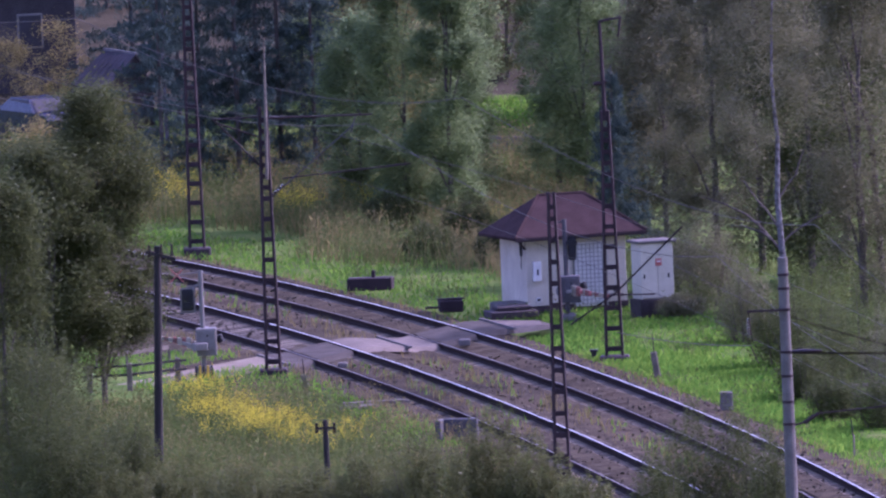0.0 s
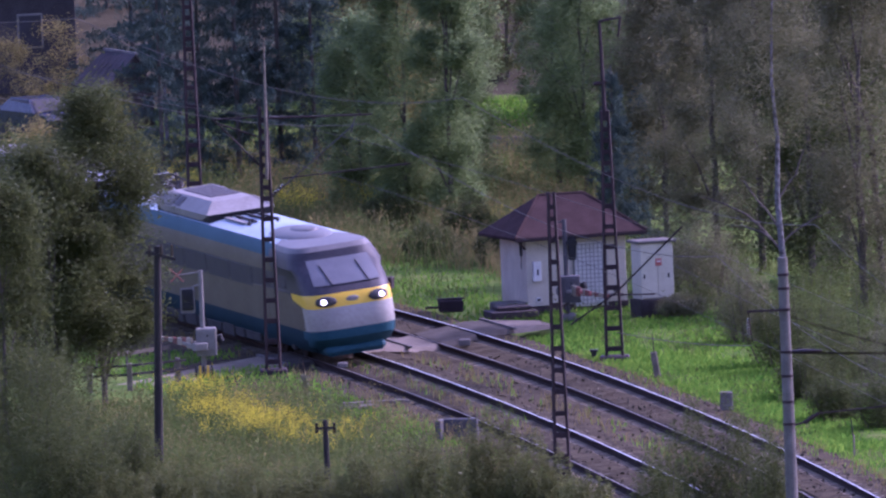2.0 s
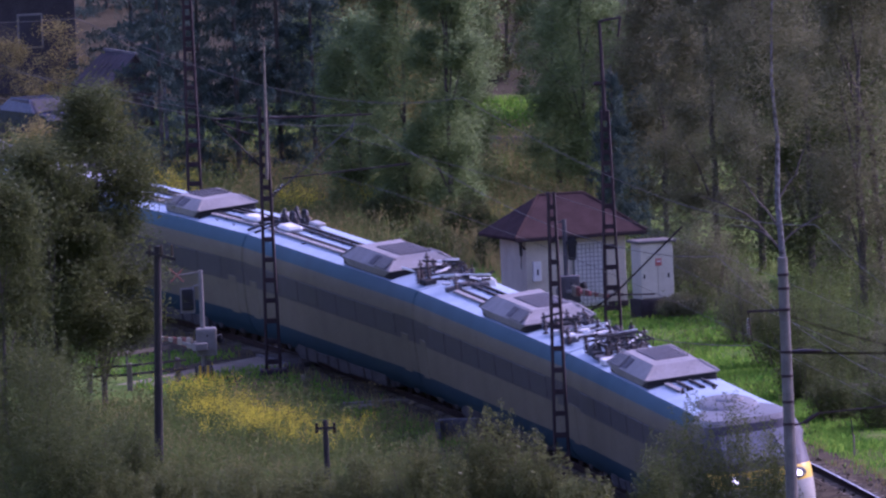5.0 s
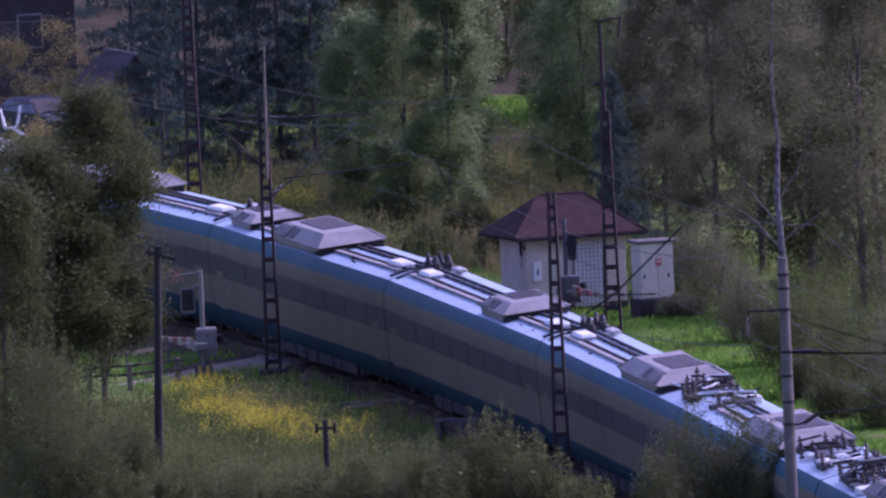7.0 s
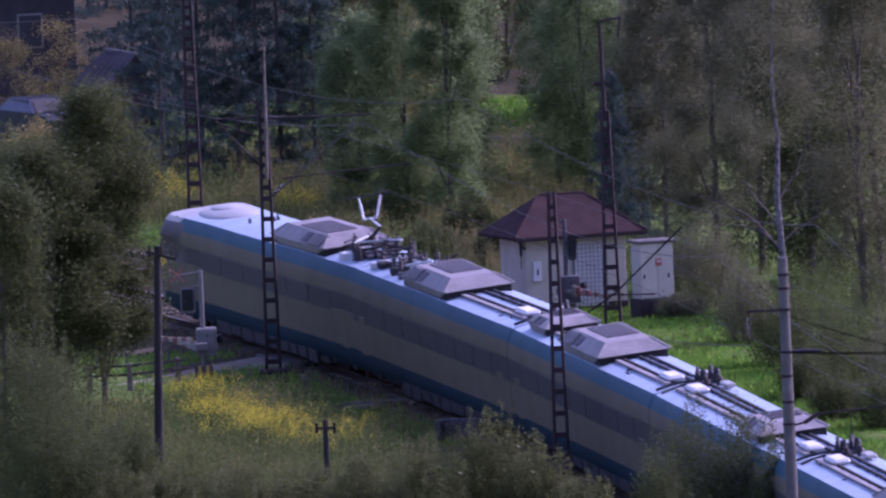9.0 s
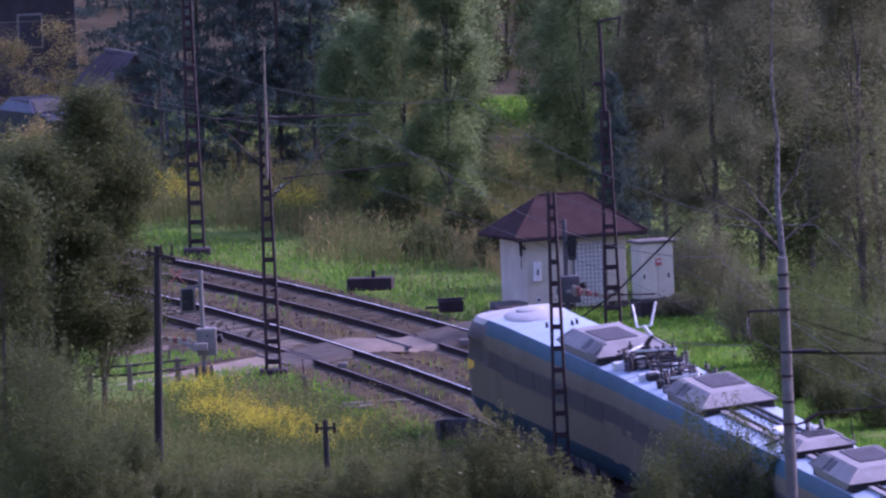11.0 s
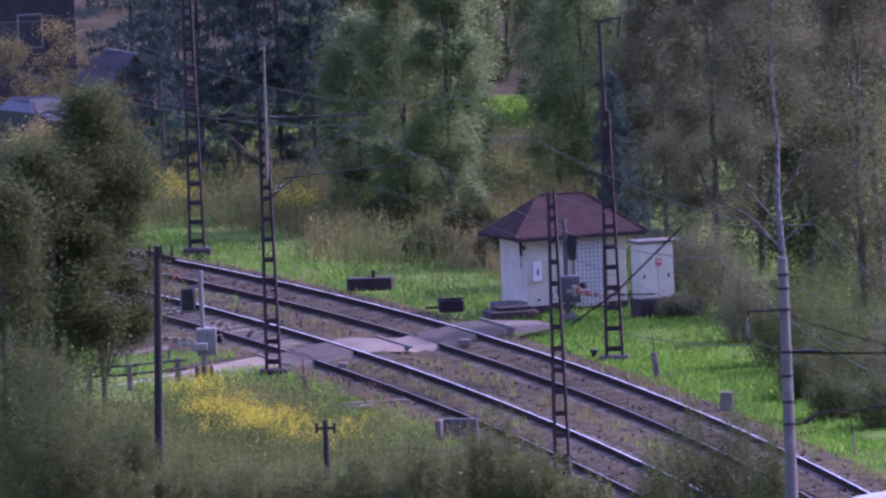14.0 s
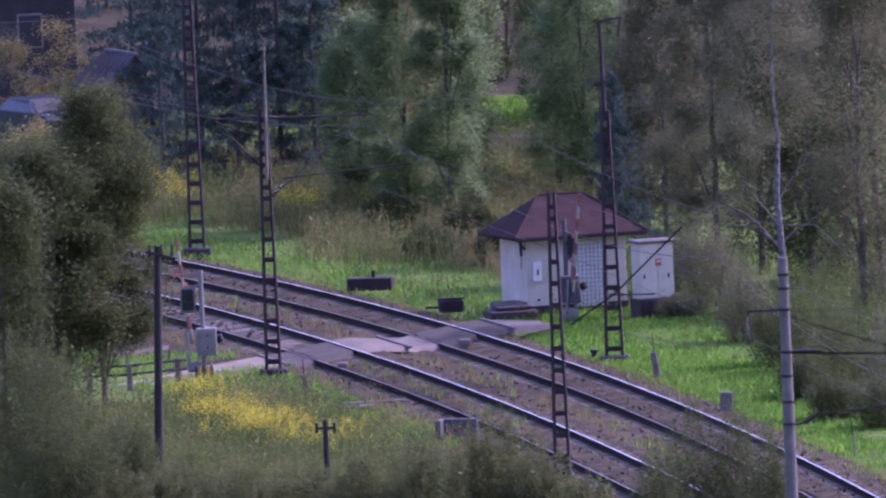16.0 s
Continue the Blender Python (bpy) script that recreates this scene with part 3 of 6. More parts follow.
def end_car(raised):
    car = thing("train_car", "streamlined leading railcar with yellow nose band and dark windscreen mask" if not raised else "streamlined tail railcar with a raised pantograph", "train car", group="cars of the train")
    half = END_LEN / 2
    part("body", car_body(END_LEN, True, raised), None, car, "silver and blue body with a yellow band")
    j = half                                       # the coupled end
    hood(car, *((j - 12.0, j - 4.7) if raised else (j - 14.7, j - 7.4)))
    rng = random.Random(11 + raised)
    switchgear(car, j - (4.4 if raised else 7.0), j - 0.3, rng, 26)
    pantograph(car, j - (2.4 if raised else 3.2), raised)
    if not raised:
        pipes(car, [(j - 17.6, j - 14.9, (-0.5, -0.2, 0.15, 0.5))])
    # roof dome over the cab
    bm = bmesh.new()
    bmesh.ops.create_uvsphere(bm, u_segments=24, v_segments=12, radius=1)
    bmesh.ops.scale(bm, vec=(0.84, 2.6, 0.25), verts=bm.verts)
    bmesh.ops.translate(bm, vec=(0, -half + 5.9, 3.42), verts=bm.verts)
    # tail fairing and cap silver: reflected sky put into their colour
    dm = part("roof_dome", bm, M_TSILVER if raised else M_TDOME, car, "smooth fairing over the cab", True)
    bm = bmesh.new()
    bmesh.ops.create_uvsphere(bm, u_segments=20, v_segments=10, radius=1)
    bmesh.ops.scale(bm, vec=(0.4, 1.0, 0.10), verts=bm.verts)
    bmesh.ops.translate(bm, vec=(0.05, -half + 5.6, 3.63), verts=bm.verts)
    part("dome_cap", bm, M_TDOME if not raised else M_TSILVER, dm, "", True)
    for x, y in ((-0.5, 10.6), (-0.3, 11.0), (0.35, 10.4)):
        bm = bmesh.new()
        rod(bm, (x, -half + y, 3.46), (x, -half + y, 3.66), 0.06, 0.03, 8)
        part("antenna", bm, M_TUNDER, car)
    # windscreen on the sloped mask
    bm = bmesh.new()
    cols = 9
    rows = []
    for u in (0.0, 0.33, 0.66, 1.0):
        z = 2.42 + 0.72 * u
        back = np.interp(z, [l[0] for l in LEVELS], [l[2] for l in LEVELS])
        w = np.interp(z, [l[0] for l in LEVELS], [l[1] for l in LEVELS])
        row = []
        for i in range(cols):
            x = (i / (cols - 1) * 2 - 1) * (1.05 - 0.08 * u)
            t = min(abs(x) / w, 0.999)
            y = -half + back + 1.3 * (1 - (1 - t ** 3.6) ** (1 / 3.6)) - 0.06
            row.append(bm.verts.new((x, y, z)))
        rows.append(row)
    for a, b in zip(rows, rows[1:]):
        for i in range(cols - 1):
            bm.faces.new((a[i], a[i + 1], b[i + 1], b[i]))
    ws = part("windscreen", bm, M_SCREEN, car, "windscreen with a pale sun blind", True)
    def screen(x, z):
        back = np.interp(z, [l[0] for l in LEVELS], [l[2] for l in LEVELS])
        w = np.interp(z, [l[0] for l in LEVELS], [l[1] for l in LEVELS])
        return Vector((x, -half + back + 1.3 * (1 - (1 - min(abs(x) / w, 0.999) ** 3.6) ** (1 / 3.6)) - 0.10, z))

    for x in (-0.6, 0.55):
        bm = bmesh.new()
        rod(bm, screen(x + 0.12, 2.38), screen(x + 0.02, 2.7), 0.014)
        rod(bm, screen(x + 0.07, 2.5), screen(x - 0.06, 3.0), 0.02)
        part("wiper", bm, M_BLACK, ws)
    # headlamps in dark housings
    for s in (-1, 1):
        bm = bmesh.new()
        bmesh.ops.create_uvsphere(bm, u_segments=16, v_segments=8, radius=1)
        bmesh.ops.scale(bm, vec=(0.34, 0.13, 0.17), verts=bm.verts)
        bmesh.ops.transform(bm, matrix=pose(s * 0.82, -half + 0.17, 1.95, 0, 0, s * 18), verts=bm.verts)
        hl = part("headlight_housing", bm, M_DARKGREY, car, "oval headlight housing", True)
        for k, (dx, r, mt) in enumerate(((0.09, 0.095, M_LAMP), (-0.13, 0.085, M_GLASS))):
            bm = bmesh.new()
            rod(bm, (s * (0.82 + dx), -half + 0.2, 1.955), (s * (0.82 + dx), -half + 0.02 + abs(dx) * 0.2, 1.955), r, r * 0.85, 14)
            part("lamp" if k == 0 else "tail_lamp", bm, (mt if not raised else M_GLASS), hl)
    bm = bmesh.new()
    bmesh.ops.create_uvsphere(bm, u_segments=12, v_segments=6, radius=1)
    bmesh.ops.scale(bm, vec=(0.21, 0.035, 0.10), verts=bm.verts)
    bmesh.ops.translate(bm, vec=(0, -half + 0.11, 1.95), verts=bm.verts)
    part("emblem", bm, M_TUNIT, car, "small grey emblem", True)
    bm = bmesh.new()
    box(bm, (0, -half + 1.2, 0.42), (1.9, 1.6, 0.36), 0.14)
    part("snow_plough", bm, M_TBLUE, car, "blue plough under the nose")
    for x in (-1.0,):
        bm = bmesh.new()
        box(bm, (x, -half + 0.42, 1.42), (0.22, 0.12, 0.22), 0.04)
        part("coupling_flap", bm, M_TSILVER, car)
    side_windows(car, -half + 7.2, j - 3.0, 6)
    side_door(car, j - 1.6)
    side_door(car, -half + 5.9)
    for s in (-1, 1):                              # cab side window inside the mask
        bm = bmesh.new()
        box(bm, (s * 1.372, -half + 3.3, 2.5), (0.04, 1.0, 0.5), 0.02, pose(0, 0, 0, 0, -s * 6, 0))
        part("cab_window", bm, M_GLASS, car)
    underframe(car, -half + 7.4, j - 5.6)
    bogie(car, -half + 5.2)
    bogie(car, j - 3.3)
    return car


def middle_car(hoods, gear, groups, label, seed, flip):
    """hoods, gear, groups: places along the roof, from the front coupling backwards."""
    car = thing("train_car", label, "train car", group="cars of the train")
    half = MID_LEN / 2
    part("body", car_body(MID_LEN, False), None, car, "blue and grey body with a dark window band")
    rng = random.Random(seed)
    for a, b, h, w in hoods:
        hood(car, -half + a, -half + b, h, w, flip)
    for a, b in gear:
        switchgear(car, -half + a, -half + b, rng, int((b - a) * 4))
    for a in groups:
        insulator_group(car, -half + a, rng)
    taken = sorted([(a, b) for a, b, _, _ in hoods] + list(gear))
    last = 1.0
    for a, b in taken + [(MID_LEN - 0.6, MID_LEN)]:
        if a - last > 2:
            pipes(car, [(-half + last, -half + a, (-0.5, -0.3, 0.15, 0.42))])
        last = max(last, b)
    side_windows(car, -half + 2.6, half - 2.6, 7)
    side_door(car, -half + 1.4)
    side_door(car, half - 1.4)
    underframe(car, -half + 5.4, half - 5.4)
    bogie(car, -half + 3.3)
    bogie(car, half - 3.3)
    bm = bmesh.new()
    for k in range(3):
        box(bm, (0, half + 0.02 + k * 0.09, 1.95), (2.3 - 0.1 * (k % 2), 0.07, 2.5 - 0.1 * (k % 2)), 0.05)
    part("gangway_bellows", bm, M_TUNDER, car, "black folded gangway")
    return car


ROOF_PARTS = ("roof_unit", "roof_conduit", "insulator", "roof_hatch", "roof_cable", "roof_fitting", "gear_box", "busbar", "pantograph", "roof_dome", "antenna")


def lift_roof_parts(car, up):
    for o in car.children:
        if o.name.split(".")[0].startswith(ROOF_PARTS):
            o.location.z += up


TRAIN = []                                          # car, distance of its middle from the first coupling
TRAIN.append((end_car(False), END_LEN / 2 + 0.1, 0))
MIDS = [([(7.2, 15.0, 0.55, 1.03)], [(0.4, 6.8), (22.5, 25.2)], [], "middle railcar with high-voltage gear on its pale roof", 21),
        ([(4.2, 11.5, 0.53, 1.03)], [(0.4, 3.8)], [23.3], "middle railcar with a grey roof hood", 22),
        ([(6.5, 10.9, 0.48, 0.95)], [], [1.6, 24.2], "middle railcar with a small roof hood", 23),
        ([(10.0, 17.3, 0.55, 1.03), (21.1, 24.5, 0.42, 0.8)], [], [1.8], "middle railcar with two roof hoods", 24),
        ([(11.0, 18.3, 0.55, 1.03)], [(18.6, 25.2)], [2.2], "middle railcar behind the tail car with roof gear", 25)]
for n_car, (hoods_, gear_, groups_, label_, seed_) in enumerate(MIDS):
    TRAIN.append((middle_car(hoods_, gear_, groups_, label_, seed_, n_car < 2), -25.9 * n_car - 12.95, 0))
TRAIN.append((end_car(True), -129.5 - END_LEN / 2 - 0.1, 180))
for train_car, _, _ in TRAIN:
    lift_roof_parts(train_car, 0.1)


def train_rows(offset, turn):
    rows = []
    for k in range(0, 65):
        t = k * 0.25
        s = 23.63693 * (t - 5) - 0.0948345 * (t - 5) ** 2 / 2 - 1.3895 + offset
        a, b = track(s + 9.0), track(s - 9.0)
        d = a - b
        ang = math.atan2(d[0], -d[1])
        m = Matrix.Translation((a + b) / 2) @ Matrix.Rotation(ang, 4, "Z") @ pose(0, 0, 0, 0, -math.degrees(CANT)) @ pose(0, 0, 0, 0, 0, turn)
        rows.append((t, m))
    return rows


# ---- level crossing and lanes ----
def cross_z(s, l):
    sp = spacing(s)
    if l < -1.3:
        return -0.11 + min(0.0, (l + 1.3) * 0.01)
    if l < 1.3:
        return l * CANT - 0.012
    if l < sp - 1.3:
        u = (l - 1.3) / (sp - 2.6)
        return 0.112 + (-0.136 - 0.112) * u
    if l < sp + 1.3:
        return (l - sp) * CANT - 0.012
    return 0.11 - min((l - sp - 1.3) * 0.045, 0.14)


def lane_edges(l):
    """The near and far edge of the lane, as distances along the track, at l metres across it."""
    ls = [-14.0, -9.5, -7.2, -5.5, -4.2, -1.75, 6.6, 8.3]
    near = [-32.0, -38.4, -41.2, -43.3, -44.9, -45.8, -51.9, -53.9]
    far = [-34.5, -41.2, -43.9, -46.0, -47.5, -50.4, -56.5, -56.0]
    return float(np.interp(l, ls, near)), float(np.interp(l, ls, far))


def lane_piece(name, l0, l1, mat, label, category):
    bm = bmesh.new()
    rows = []
    k = max(2, int((l1 - l0) / 0.3))
    for i in range(k + 1):
        l = l0 + (l1 - l0) * i / k
        n, f = lane_edges(l)
        row = []
        for j in range(13):
            s = n + (f - n) * j / 12 + 0.12 * noise.noise((l * 2, j, 0)) * (j in (0, 12))
            z = cross_z(s, l) + 0.012 * noise.noise((l * 1.5, s * 1.1, 2))
            if j in (0, 12):
                z -= 0.14
            row.append(bm.verts.new(track(s, l, z)))
        rows.append(row)
    for a, b in zip(rows, rows[1:]):
        for j in range(12):
            bm.faces.new((a[j], b[j], b[j + 1], a[j + 1]))
    bmesh.ops.recalc_face_normals(bm, faces=bm.faces)
    ob = part(name, bm, mat, None, label, kind="structure")
    tagged(ob, category=category)


SPC = spacing(-52)
lane_piece("road", -14.0, -1.9, M_PATH, "narrow pale lane leading up to the crossing", "road")
lane_piece("crossing_panel", -1.9, -GAUGE - 0.05, M_ASPHALT, "grey asphalt of the level crossing", "crossing")
lane_piece("crossing_panel", -GAUGE + 0.11, GAUGE - 0.11, M_ASPHALT, "grey asphalt between the near rails", "crossing")
lane_piece("crossing_panel", GAUGE + 0.05, SPC - GAUGE - 0.05, M_PATHDARK, "dusty brown filling between the tracks", "crossing")
lane_piece("crossing_panel", SPC - GAUGE + 0.11, SPC + GAUGE - 0.11, M_ASPHALT, "grey asphalt between the far rails", "crossing")
lane_piece("crossing_panel", SPC + GAUGE + 0.05, 6.7, M_ASPHALT, "grey asphalt apron beside the far rail", "crossing")
lane_piece("pavement", 6.7, 8.3, M_PATHDARK, "pale dusty end of the lane at the meadow", "pavement")


def kerb_line(l):
    n, f = lane_edges(l)
    bm = bmesh.new()
    bar(bm, track(n + 0.1, l, cross_z(n, l) + 0.02), track(f + 0.1, l, cross_z(f, l) + 0.02), 0.10, 0.07)
    ob = part("kerb", bm, M_CONCRETE, None, "pale concrete edging across the lane", kind="structure")
    tagged(ob, category="kerb")


for kerb_l in (-1.82, 2.7, 6.65):
    kerb_line(kerb_l)


# ---- catenary masts ----
def lattice_mast(at, height, w0, w1, label, solid_from=0.62):
    """Four angle-iron legs with battens, on a concrete foot."""
    m = thing("catenary_mast", label, "mast", (*at, -0.1), 0, "catenary masts")
    d = 0.30
    for sx in (-1, 1):
        for sy in (-1, 1):
            bm = bmesh.new()
            bar(bm, (sx * w0 / 2, sy * d / 2, 0), (sx * w1 / 2, sy * d / 3, height), 0.075, 0.075)
            part("leg", bm, M_STEEL, m)
    z = 0.35
    while z < height - 0.1:
        w = w0 + (w1 - w0) * z / height
        for sy in (-1, 1):
            bm = bmesh.new()
            box(bm, (0, sy * (d / 2 - 0.05 * z / height), z), (w + 0.05, 0.03, 0.13), 0.006)
            part("batten", bm, M_STEEL, m)
        for sx in (-1, 1):
            bm = bmesh.new()
            box(bm, (sx * w / 2, 0, z + 0.2), (0.02, d * 0.85, 0.09))
            part("batten", bm, M_STEEL, m)
        z += 0.62 if z < height * solid_from else 0.34
    bm = bmesh.new()
    box(bm, (0, 0, -0.05), (w0 + 0.42, 0.7, 0.4), 0.05)
    part("foundation", bm, M_BRICK, m, "dark concrete foot")
    return m


def bracket(mast, reach, z, side=1):
    """A tube arm with its stay, strut and insulators."""
    bm = bmesh.new()
    rod(bm, (0, 0, z), (side * reach, -0.5, z + 0.02), 0.03)
    part("bracket_arm", bm, M_STEEL, mast)
    bm = bmesh.new()
    rod(bm, (side * 0.1, 0, z - 2.45), (side * reach * 0.82, -0.4, z - 0.3), 0.02)
    rod(bm, (side * reach * 0.85, -0.42, z), (side * reach * 0.8, -0.42, z - 0.5), 0.02)
    part("bracket_strut", bm, M_DARKGREY, mast)
    bm = bmesh.new()
    rod(bm, (side * 0.5, 0, z - 1.85), (side * (reach + 1.1), -0.5, z - 1.52), 0.022)
    part("steady_arm", bm, M_STEEL, mast)
    for a, b in (((side * 0.12, 0, z - 2.43), (side * 0.55, -0.08, z - 2.0)), ((side * 0.25, 0, z), (side * 0.65, -0.1, z))):
        bm = bmesh.new()
        a, b = Vector(a), Vector(b)
        for k in range(6):
            rod(bm, a.lerp(b, k / 6), a.lerp(b, (k + 0.6) / 6), 0.07, 0.045, 8)
        part("insulator", bm, M_INSUL, mast)


mast_a = lattice_mast((-7.90, 4.36), 9.6, 0.46, 0.2, "tall rusty lattice catenary mast in the meadow beyond the tracks")
mast_b = lattice_mast((-5.28, -45.56), 8.1, 0.42, 0.2, "rusty lattice catenary mast beside the level crossing")
mast_c = lattice_mast((5.06, -46.03), 7.6, 0.5, 0.2, "rusty lattice catenary mast in front of the hut")
mast_d = lattice_mast((3.15, -91.66), 8.55, 0.42, 0.17, "rusty lattice mast rising out of the bushes", 0.9)
bracket(mast_b, 3.3, 7.75)
for a, b in (((-0.1, 0, 7.8), (-1.55, 0.2, 7.75)), ((-1.5, 0.2, 7.75), (-0.05, 0, 6.2)), ((-0.2, 0, 7.2), (-1.4, 0.1, 7.65))):
    bm = bmesh.new()
    rod(bm, a, b, 0.025)
    part("stay", bm, M_STEEL, mast_b)
bm = bmesh.new()
rod(bm, (0.05, -0.2, 5.9), (0.08, -0.2, 8.0), 0.055, 0.05)
rod(bm, (0.08, -0.2, 8.0), (0.12, -0.2, 10.1), 0.05, 0.02)
part("extension_pole", bm, M_GREYWOOD, mast_b, "pale wooden pole tied to the mast top")
bm = bmesh.new()
rod(bm, (0, 0, 7.4), (-0.05, 0, 10.3), 0.07, 0.05)
rod(bm, (-0.05, 0, 10.3), (0.62, -0.1, 10.4), 0.04)
rod(bm, (0.58, -0.1, 10.4), (0.5, -0.1, 9.8), 0.045, 0.03)
rod(bm, (-0.3, 0, 8.4), (0.1, 0, 8.45), 0.06)
part("head_frame", bm, M_STEEL, mast_c, "steel top pole with an angled arm")
bm = bmesh.new()
box(bm, (0.0, 0, 0.35), (0.46, 0.42, 0.62), 0.03)
part("footing_box", bm, M_STEEL, mast_d)
# folding strut and stay of the mast by the hut
for a, b, r in (((0.1, -0.2, 2.05), (2.2, -0.3, 4.0), 0.03), ((0.1, -0.2, 2.05), (-1.3, -0.3, 1.15), 0.03), ((0.0, -0.2, 2.0), (1.3, -0.3, 1.98), 0.025)):
    bm = bmesh.new()
    rod(bm, a, b, r)
    part("stay", bm, M_STEEL, mast_c)


# ---- wires ----
def wire(name, pts, label, r=0.008, mat=None):
    bm = bmesh.new()
    rings = [[bm.verts.new((p[0] + r * cx, p[1], p[2] + r * cz)) for cx, cz in ((-1, 0), (0, -1), (1, 0), (0, 1))] for p in pts]
    for a, b in zip(rings, rings[1:]):
        for i in range(4):
            bm.faces.new((a[i], a[(i + 1) % 4], b[(i + 1) % 4], b[i]))
    ob = part(name, bm, mat or M_WIRE, None, label)
    tagged(ob, category="wire", group="overhead wires")


def sag(a, b, drop, n=12):
    a, b = Vector(a), Vector(b)
    return [a.lerp(b, i / n) - Vector((0, 0, drop * 4 * (i / n) * (1 - i / n))) for i in range(n + 1)]


def contact_line(lat, posts, z_top, z_low, label):
    for s0, s1 in zip(posts, posts[1:]):
        pts = []
        for i in range(15):
            u = i / 14
            s = s0 + (s1 - s0) * u
            pts.append(track(s, lat(s), z_top - (z_top - z_low) * 4 * u * (1 - u)))
        wire("catenary_wire", pts, label + ", hanging between masts", 0.011)
        wire("contact_wire", [track(s0 + (s1 - s0) * i / 8, lat(0), 5.42) for i in range(9)], label + ", stretched above the rails", 0.007)


contact_line(lambda s: 0.35, (-163, -103, -43, 16, 70), 7.3, 6.12, "bronze overhead wire of the near track")
contact_line(lambda s: spacing(s), (-150, -94, -49, 9, 66), 7.5, 6.4, "bronze overhead wire of the far track")
wire("feeder_cable", sag((-10.60, 20.00, 5.97), (-8.22, 4.60, 5.78), 0.05), "thin feeder cable above the meadow")
wire("feeder_cable", sag((-9.40, -20.00, 6.68), (-5.23, -45.60, 7.71), 0.08), "thin feeder cable ending at the mast")
wire("feeder_cable", sag((6.88, -60.00, 3.77), (12.37, -100.00, 3.88), 0.1), "slack grey cable over the meadow")
wire("feeder_cable", sag((9.21, -138.00, 7.29), (12.23, -138.00, 7.15), 0.0), "straight cable from the concrete pole", 0.02)
wire("feeder_cable", sag((9.25, -138.00, 8.27), (12.24, -138.00, 7.27), 0.05), "cable slanting down from the concrete pole", 0.014)
wire("feeder_cable", sag((5.13, -46.00, 0.75), (9.05, -60.00, 1.29), 0.12), "low sagging cable above the grass", 0.014)


# ---- poles ----
def wooden_pole():
    m = thing("wooden_pole", "dark tarred wooden pole with a short crossarm", "pole", (-8.48, -82.64, -0.2))
    bm = bmesh.new()
    rod(bm, (0, 0, 0), (0.24, 0, 6.9), 0.135, 0.10, 12)
    part("shaft", bm, M_DARKWOOD, m)
    bm = bmesh.new()
    bar(bm, (-0.1, -0.1, 6.75), (0.75, -0.1, 6.5), 0.07, 0.09)
    part("crossarm", bm, M_DARKWOOD, m)
    for x in (0.0, 0.35, 0.65):
        bm = bmesh.new()
        rod(bm, (x, -0.1, 6.6), (x, -0.1, 6.95), 0.05, 0.03, 8)
        part("insulator", bm, M_INSUL, m)


wooden_pole()


def concrete_pole():
    m = thing("concrete_pole", "slim grey spun-concrete pole with steel bands", "pole", (9.12, -134.78, -0.2))
    bm = bmesh.new()
    rod(bm, (0, 0, 0), (0, 0, 9.82), 0.18, 0.135, 16)
    part("shaft", bm, M_CONCRETE, m)
    for z in (9.32, 8.95, 8.38, 7.23, 6.58, 5.88, 5.28):
        bm = bmesh.new()
        rod(bm, (0, 0, z), (0, 0, z + 0.07), 0.17, None, 14)
        part("band", bm, M_STEEL, m)
    bm = bmesh.new()
    bar(bm, (-1.02, -0.2, 8.41), (0.1, -0.2, 8.41), 0.05, 0.06)
    part("crossarm", bm, M_STEEL, m)
    bm = bmesh.new()
    for k in range(6):
        rod(bm, (-0.98, -0.2, 8.22 - k * 0.08), (-0.97, -0.2, 8.17 - k * 0.08), 0.075, 0.05, 8)
    rod(bm, (-0.98, -0.2, 8.41), (-0.9, -0.2, 7.6), 0.018)
    part("insulator", bm, M_INSUL, m)
    bm = bmesh.new()
    rod(bm, (0.15, -0.2, 7.28), (0.95, -0.2, 7.27), 0.05, 0.035, 8)
    rod(bm, (0.3, -0.2, 7.28), (0.75, -0.2, 7.27), 0.075, 0.06, 8)
    part("insulator", bm, M_INSUL, m)
    bm = bmesh.new()
    rod(bm, (0.15, -0.2, 5.3), (0.45, -0.2, 5.36), 0.03)
    rod(bm, (0.4, -0.2, 5.34), (0.78, -0.2, 5.58), 0.06, 0.05, 8)
    rod(bm, (0.78, -0.2, 5.58), (3.2, -0.2, 5.75), 0.02)
    part("stay", bm, M_STEEL, m)


concrete_pole()


def stub_post():
    m = thing("line_stub_post", "short dark post with a crossarm and two insulators", "post", (-3.55, -95.58, -0.1))
    bm = bmesh.new()
    rod(bm, (0, 0, 0), (0, 0, 2.62), 0.10, 0.08, 10)
    part("shaft", bm, M_DARKWOOD, m)
    bm = bmesh.new()
    bar(bm, (-0.28, -0.1, 2.4), (0.28, -0.1, 2.4), 0.05, 0.08)
    part("crossarm", bm, M_DARKWOOD, m)
    for x in (-0.25, 0.25):
        bm = bmesh.new()
        rod(bm, (x, -0.1, 2.25), (x, -0.1, 2.55), 0.045, 0.035, 8)
        part("insulator", bm, M_INSUL, m)


stub_post()


